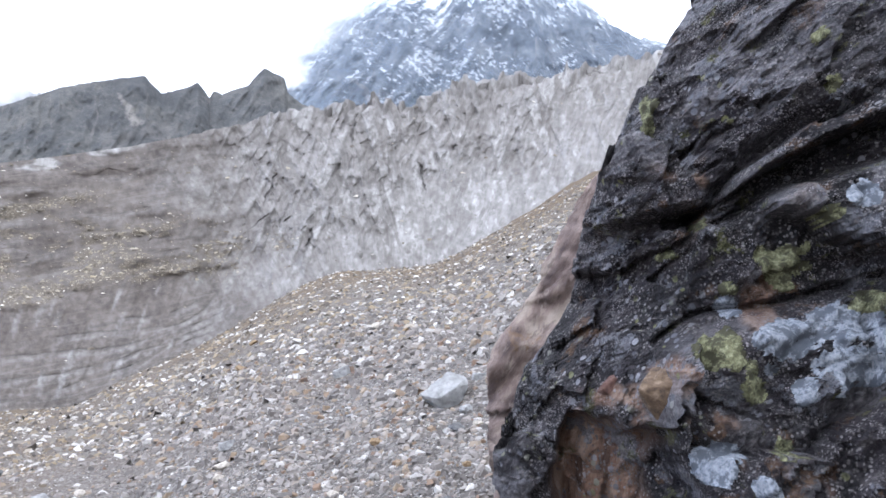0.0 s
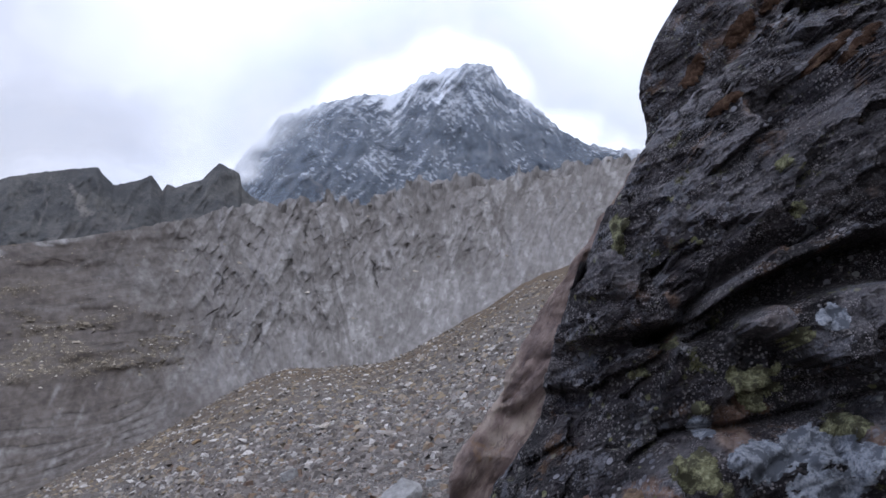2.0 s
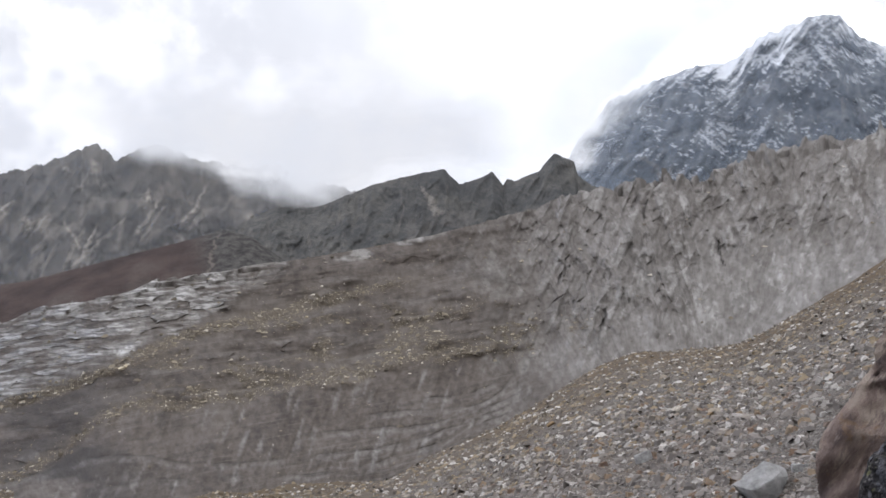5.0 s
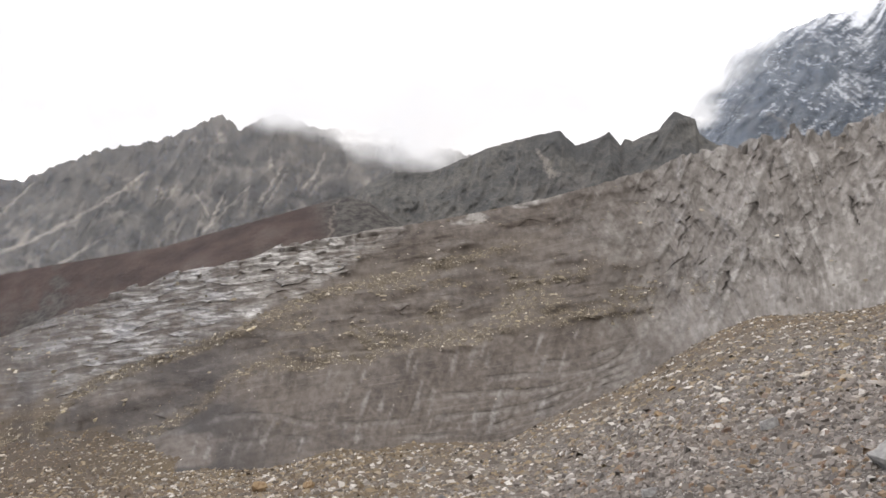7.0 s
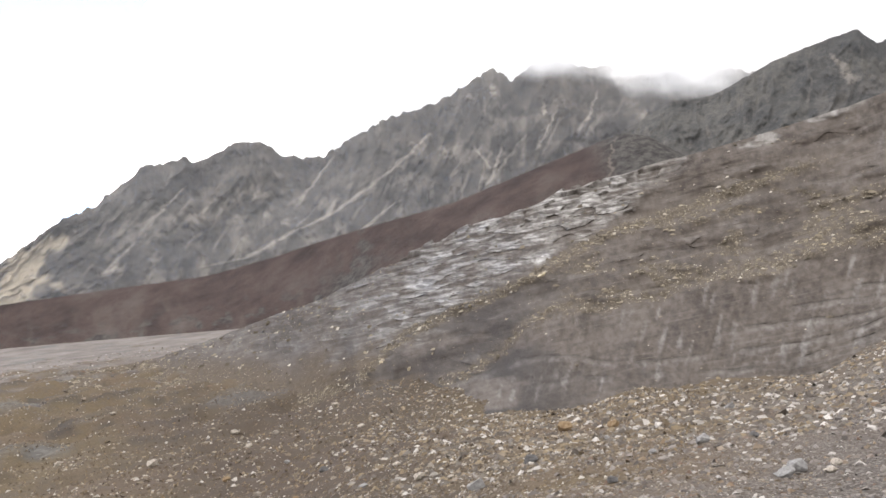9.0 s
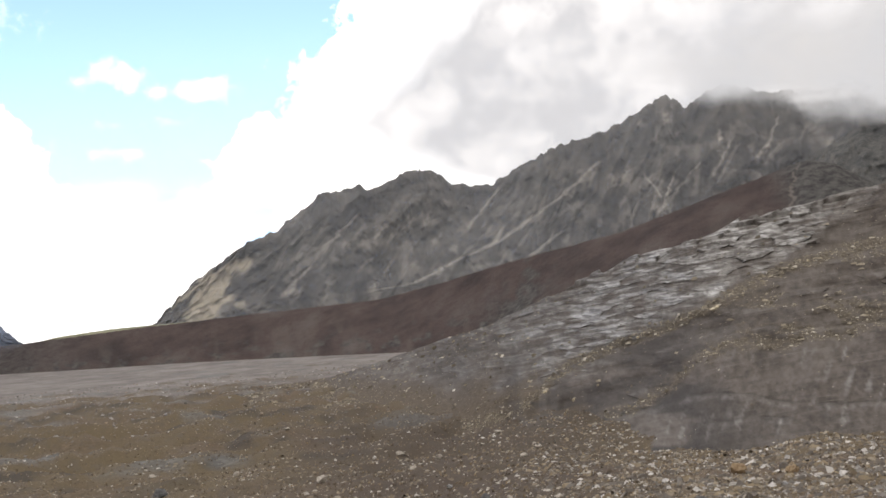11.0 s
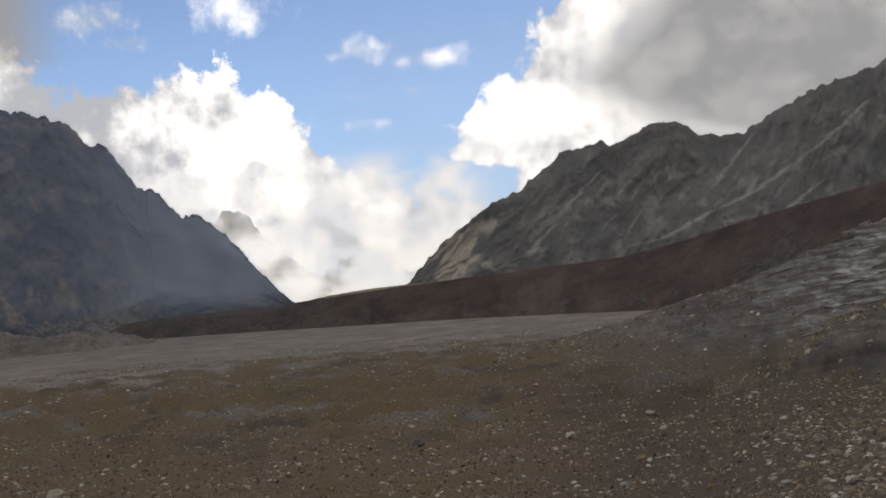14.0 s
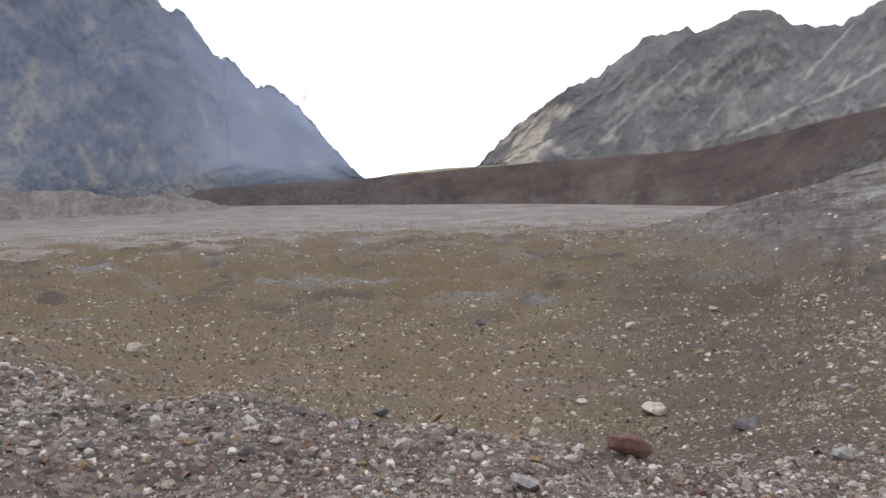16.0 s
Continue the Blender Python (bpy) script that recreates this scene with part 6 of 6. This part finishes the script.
SPIKE_F = np.array([(0, 1, 3), (1, 2, 3), (2, 0, 3)])
SPIKE_V = np.array([(-1, -0.75, -0.5), (1, -0.75, -0.5), (0.0, 1.0, -0.5), (0.0, 0.0, 1.15)])
FORMS = {"spike": (SPIKE_V, SPIKE_F), "round": (ROUND_V, ROUND_F), "block": (BLOCK_V, BLOCK_F), "wedge": (WEDGE_V, WEDGE_F)}


def scatter(name, label, material, count, az0, az1, r0, r1, size_deg, seed, fray=0.0, size_max=0.6, size_min=0.02, power=2.2, tail=1.9, form="round"):
    """Loose angular stones lying on the ground, closer and smaller near the path, further and larger out on the slope."""
    rng = np.random.default_rng(seed)
    az = rng.uniform(az0, az1, count)
    r = np.exp(rng.uniform(math.log(r0), math.log(r1), count))
    if fray:
        ok = rng.uniform(size=count) < smooth(az1, az1 - fray, az) * smooth(az0, az0 + 3, az)
        az, r = az[ok], r[ok]
    n = len(az)
    size = np.clip(np.radians(size_deg) * r * (0.35 + np.minimum(rng.pareto(power, n) * 0.6, tail)), size_min, size_max)
    z = ground_surface(az, r)
    base = polar(az, r, z)
    tumbled = form == "round"
    form, faces = FORMS[form]
    v = form[None] + rng.uniform(-0.24, 0.24, (n, len(form), 3))
    tall = 1.35 if len(form) == 8 else 1.0
    v = v * np.stack([rng.uniform(0.8, 1.35, n), rng.uniform(0.6, 1.0, n), rng.uniform(0.55, 1.0, n) * tall], -1)[:, None]
    q = rng.normal(size=(n, 4)) * (np.array([1, 0.35, 0.35, 1]) if tumbled else np.array([1, 0.12, 0.12, 1]))
    q /= np.linalg.norm(q, axis=1)[:, None]
    w, a, b, c = q.T
    rot = np.stack([1 - 2 * (b * b + c * c), 2 * (a * b - c * w), 2 * (a * c + b * w), 2 * (a * b + c * w), 1 - 2 * (a * a + c * c), 2 * (b * c - a * w),
                    2 * (a * c - b * w), 2 * (b * c + a * w), 1 - 2 * (a * a + b * b)], -1).reshape(n, 3, 3)
    v = np.einsum("nij,nkj->nki", rot, v) * (size * 0.5)[:, None, None]
    v = v + base[:, None] + np.array([0, 0, 1])[None, None] * (size * (0.08 if tumbled else 0.02))[:, None, None]
    f = (np.arange(n)[:, None, None] * len(form) + faces[None]).reshape(-1, 3)
    ob = raw_mesh(name, v.reshape(-1, 3), f, material, False)
    return tagged(ob, label, "stones", kind="stuff")


def stone_cloud(name, label, material, base, size, rng):
    n = len(base)
    v = WEDGE_V[None] + rng.uniform(-0.25, 0.25, (n, 6, 3))
    v = v * np.stack([rng.uniform(0.8, 1.4, n), rng.uniform(0.6, 1.0, n), rng.uniform(0.45, 0.85, n)], -1)[:, None]
    a = rng.uniform(0, 2 * math.pi, n)
    ca, sa = np.cos(a)[:, None], np.sin(a)[:, None]
    v = np.stack([v[..., 0] * ca - v[..., 1] * sa, v[..., 0] * sa + v[..., 1] * ca, v[..., 2]], -1) * (size * 0.5)[:, None, None] + base[:, None]
    f = (np.arange(n)[:, None, None] * 6 + WEDGE_F[None]).reshape(-1, 3)
    return tagged(raw_mesh(name, v.reshape(-1, 3), f, material, False), label, "stones", kind="stuff")


scatter("scree_stones", "loose grey and white scree stones", MAT_STONES, 8000, -13, 52, 2.8, 15, 0.25, 1, fray=14, size_max=0.18, power=1.8, tail=3.4)
scatter("scree_stones", "loose grey and white angular scree blocks", MAT_STONES, 30000, -13, 52, 2.8, 18, 0.20, 21, fray=14, size_max=0.15, power=1.8, tail=2.8, form="block")
scatter("scree_stones", "loose grey and white scree beside the rock", MAT_STONES, 27000, -13, 24, 9, 85, 0.26, 7, fray=12, size_max=0.5, power=1.9, tail=2.4, form="block")
scatter("gravel_stones", "loose dull grey and brown gravel stones", MAT_STONES_DULL, 10500, 40, 108, 2.8, 14, 0.24, 4, size_max=0.15, power=1.7, tail=3.2)
scatter("gravel_stones", "loose dull angular gravel stones", MAT_STONES_DULL, 36000, 40, 108, 2.8, 16, 0.20, 24, size_max=0.12, power=1.7, tail=2.8, form="block")
scatter("gravel_stones", "loose dull stones down from the gravel crest", MAT_STONES_DULL, 10000, 40, 98, 5, 30, 0.26, 34, fray=24, size_max=0.2, form="wedge")
scatter("gravel_stones", "loose stones down the near slope", MAT_STONES, 28000, 0, 62, 8, 48, 0.25, 6, fray=30, size_max=0.35, form="wedge")
scatter("gravel_stones", "grey and ochre stones down the slope to the ice", MAT_STONES_MIXED, 34000, -12, 56, 40, 235, 0.25, 16, fray=14, size_max=0.9, power=1.9, tail=2.2, form="wedge")
scatter("rubble_stones", "ochre and grey rubble stones near the path", MAT_STONES_BROWN, 30000, 24, 108, 9, 60, 0.17, 13, size_max=0.28, form="wedge")
scatter("rubble_stones", "ochre and grey rubble stones on the moraine", MAT_STONES_EARTH, 75000, 30, 108, 30, 560, 0.15, 3, size_max=1.0, power=1.9, tail=2.0, form="spike")
scatter("rubble_stones", "pale rubble stones strewn over the moraine", MAT_STONES_BROWN, 46000, 36, 108, 18, 420, 0.14, 43, size_max=1.2, power=1.8, tail=2.6, form="wedge")
scatter("outwash_boulders", "pale boulders strewn along the gravel flat", MAT_STONES, 11000, 52, 104, 440, 1000, 0.12, 8, size_max=2.6, form="wedge")
rng = np.random.default_rng(41)
spots, far_off = GLACIER_RUBBLE[0]
stone_cloud("rubble_stones", "ochre rubble stones strewn on the glacier", MAT_STONES_OCHRE, spots, np.radians(0.145) * far_off * (0.4 + rng.pareto(2.6, len(far_off)) * 0.5).clip(0.3, 2.6), rng)


# ---- single stones ----
STONE_LOOKS = {
    "pale": (MAT_PALE_STONE, "pale_stone", "pale cream angular stone lying on the scree"),
    "grey": (MAT_GREY_STONE, "grey_stone", "grey angular stone lying on the scree"),
    "ochre": (MAT_OCHRE_STONE, "ochre_stone", "ochre-brown stone lying on the rubble"),
    "red": (MAT_RED_STONE, "red_stone", "red-brown weathered stone on the gravel"),
    "dark": (MAT_DARK_STONE, "dark_stone", "dark grey stone half sunk in gravel"),
}


STONES = [
    (31.8, -21.8, 4.1, "pale"), (-0.2, -10.4, 3.7, "grey"), (7.9, -5.7, 0.9, "pale"), (4.4, -5.3, 0.9, "pale"), (2.4, -5.6, 0.8, "ochre"), (6.6, -8.3, 1.3, "grey"), (14.2, -13.9, 1.4, "pale"),
    (14.5, -14.7, 1.0, "pale"), (12.6, -18.4, 1.5, "pale"), (0.1, -19.2, 2.6, "grey"), (-0.4, -16.9, 2.0, "dark"), (17.5, -23.3, 3.0, "ochre"), (-3.2, -11.5, 1.0, "pale"), (-3.3, -12.7, 1.1, "grey"),
    (26.2, -20.8, 1.9, "ochre"), (29.2, -21.5, 1.9, "grey"), (24.9, -15.2, 1.5, "grey"), (22.6, -14.8, 0.8, "pale"), (4.4, -12.7, 1.1, "ochre")]
STONES += [
    (2.2, -19.0, 2.2, "grey"), (-1.6, -14.0, 0.8, "ochre"), (63.7, -16.6, 1.9, "pale"), (65.7, -18.9, 3.7, "red"), (57.9, -17.1, 1.9, "dark"), (72.4, -21.3, 2.6, "grey"), (75.3, -9.7, 0.6, "pale"),
    (70.3, -10.1, 0.5, "pale"), (101.1, -13.3, 1.1, "pale"), (101.7, -13.2, 0.8, "dark"), (97.1, -11.1, 1.1, "pale"), (88.7, -17.4, 1.2, "pale"), (86.5, -18.3, 1.0, "pale"), (80.5, -18.3, 1.7, "pale"),
    (83.8, -16.7, 1.1, "grey"), (77.9, -17.1, 1.2, "ochre"), (87.1, -15.7, 1.1, "dark"), (81.7, -16.5, 1.5, "dark"), (73.0, -18.1, 1.1, "ochre")]
STONES += [
    (65.0, -11.3, 0.9, "pale"), (59.1, -20.6, 0.9, "pale"), (52.6, -18.4, 1.5, "grey"), (97.8, -14.5, 1.0, "red"), (95.4, -14.7, 1.0, "red"), (100.3, -16.5, 1.3, "dark"), (61.1, -21.3, 1.3, "red"),
    (68.3, -16.0, 0.9, "pale"), (71.3, -17.2, 0.9, "pale"), (48.9, -7.3, 0.6, "pale"), (53.4, -9.1, 0.7, "pale"), (59.9, -10.1, 0.7, "pale"), (57.4, -10.3, 0.6, "pale"), (38.7, -12.2, 1.3, "ochre"),
    (30.2, -13.3, 1.1, "grey"), (44.9, -15.2, 1.3, "grey"), (23.0, -15.1, 1.0, "pale"), (25.6, -15.4, 1.5, "grey")]
STONES += [
    (3.5, -17.5, 1.3, "grey"), (3.0, -18.0, 0.9, "grey"), (16.1, -21.3, 0.7, "pale"), (6.9, -22.8, 1.7, "pale"), (24.9, -20.9, 0.9, "pale"), (-2.3, -11.6, 0.9, "pale"),
    (-0.9, -12.0, 1.5, "dark"), (-3.8, -14.0, 1.7, "ochre"), (-1.5, -10.9, 1.1, "grey"), (13.9, -12.8, 1.2, "grey"), (16.3, -10.6, 0.9, "dark"), (22.6, -19.4, 1.1, "grey"),
    (-0.6, -20.7, 1.9, "dark"), (1.4, -21.9, 1.7, "grey"), (12.2, -6.3, 0.8, "ochre"), (13.0, -7.9, 1.0, "ochre"), (19.2, -19.8, 1.1, "grey"), (35.1, -21.8, 1.0, "pale"),
    (36.0, -12.8, 0.6, "grey"), (7.2, -16.0, 1.0, "pale"), (9.9, -9.8, 0.5, "pale"), (-2.4, -8.6, 1.1, "grey"), (6.1, -10.9, 0.6, "grey"), (27.0, -17.2, 0.8, "grey")]
STONES += [
    (63.2, -17.7, 0.7, "red"), (56.1, -19.1, 0.7, "pale"), (77.4, -17.3, 0.8, "pale"), (71.5, -17.9, 0.9, "pale"), (90.5, -16.4, 0.8, "pale"), (93.0, -16.3, 1.0, "red"),
    (99.2, -12.7, 0.7, "pale"), (103.0, -15.8, 0.9, "pale"), (75.0, -10.9, 1.1, "dark"), (71.7, -19.6, 1.0, "ochre"), (77.7, -20.6, 1.0, "pale"), (86.2, -19.6, 1.1, "pale"),
    (56.6, -14.6, 0.6, "ochre"), (94.1, -17.0, 1.0, "ochre"), (90.6, -18.1, 1.1, "dark"), (95.6, -19.1, 1.0, "pale"), (83.2, -19.2, 0.9, "ochre"), (81.0, -20.6, 1.0, "grey"),
    (58.9, -13.9, 0.6, "pale"), (65.7, -15.1, 0.7, "grey"), (54.6, -13.0, 0.7, "dark"), (75.5, -19.1, 1.0, "pale"), (97.7, -15.3, 0.8, "dark"), (103.7, -13.6, 0.7, "grey")]
STONES += [
    (48.5, -14.3, 1.0, "pale"), (35.6, -12.2, 1.0, "ochre"), (41.2, -13.9, 1.1, "dark"), (28.3, -11.3, 0.7, "grey"), (49.9, -13.2, 0.7, "pale"), (46.5, -14.4, 0.6, "pale"),
    (56.8, -12.3, 0.6, "grey"), (33.4, -13.8, 0.7, "grey"), (36.1, -15.4, 0.9, "dark"), (59.1, -10.9, 0.5, "pale"), (60.7, -12.8, 0.7, "ochre"), (52.2, -14.3, 0.7, "grey"),
    (27.1, -13.1, 0.8, "dark"), (51.9, -10.6, 0.6, "pale"), (61.9, -14.3, 0.7, "grey"), (72.8, -12.9, 0.5, "pale"), (67.0, -7.9, 0.5, "pale")]
made = {}
for k, (az, el, wide, look_name) in enumerate(STONES):
    material, name, label = STONE_LOOKS[look_name]
    r = float(reach(az, el)[0])
    shape = (look_name, k % 6)
    if shape not in made:
        made[shape] = stone_mesh(name, material, 50 + 7 * len(made), 0.58 + 0.08 * (k % 6))
    if wide > 3:
        label = {"pale": "large pale cream stone block on the scree", "grey": "large grey slab-sided boulder on the scree", "red": "long red-brown stone lying on the gravel crest", "ochre": "flat ochre-brown stone plate on the scree"}.get(look_name, label)
    ob = new(name, made[shape])
    size = r * math.radians(wide) * 1.05
    z = float(ground_surface(np.array([az]), np.array([r]))[0])
    x, y, _ = polar(np.array(az), np.array(r), np.array(0.0))
    ob.matrix_world = pose(x, y, z + size * 0.17, (k * 37) % 24 - 12, (k * 53) % 26 - 13, az + (k * 71) % 50 - 25) @ Matrix.Diagonal((size, size * (0.6 if look_name == "red" else 1), size * (0.55 if look_name == "red" else 1.15 if wide > 3 else 0.85), 1))
    tagged(ob, label, "stone", "single stones on the scree")

for k, (az, el, wide) in enumerate([(39.2, -2.0, 0.85), (39.8, -1.9, 0.35), (48.3, -7.2, 0.5), (50.2, -6.6, 0.45), (25.4, 0.6, 0.4), (21.9, -1.7, 0.4), (28.0, 1.0, 0.35), (44.0, -3.5, 0.4), (33.5, 0.5, 0.4)]):
    p, A, E = GLACIER_FACE
    i = np.unravel_index(np.argmin(np.hypot(A - az, E - el)), A.shape)
    place = Vector(p[i])
    size = place.length * math.radians(wide)
    ob = new("pale_block", stone_mesh("pale_block", MAT_OCHRE_BLOCK, 300 + k, 0.7))
    ob.matrix_world = Matrix.Translation(place) @ pose(0, 0, 0, 10, -8, 40 * k) @ Matrix.Diagonal((size, size, size * 0.8, 1))
    tagged(ob, "pale yellow rock block lying on the glacier rubble", "stone", "blocks on the glacier")
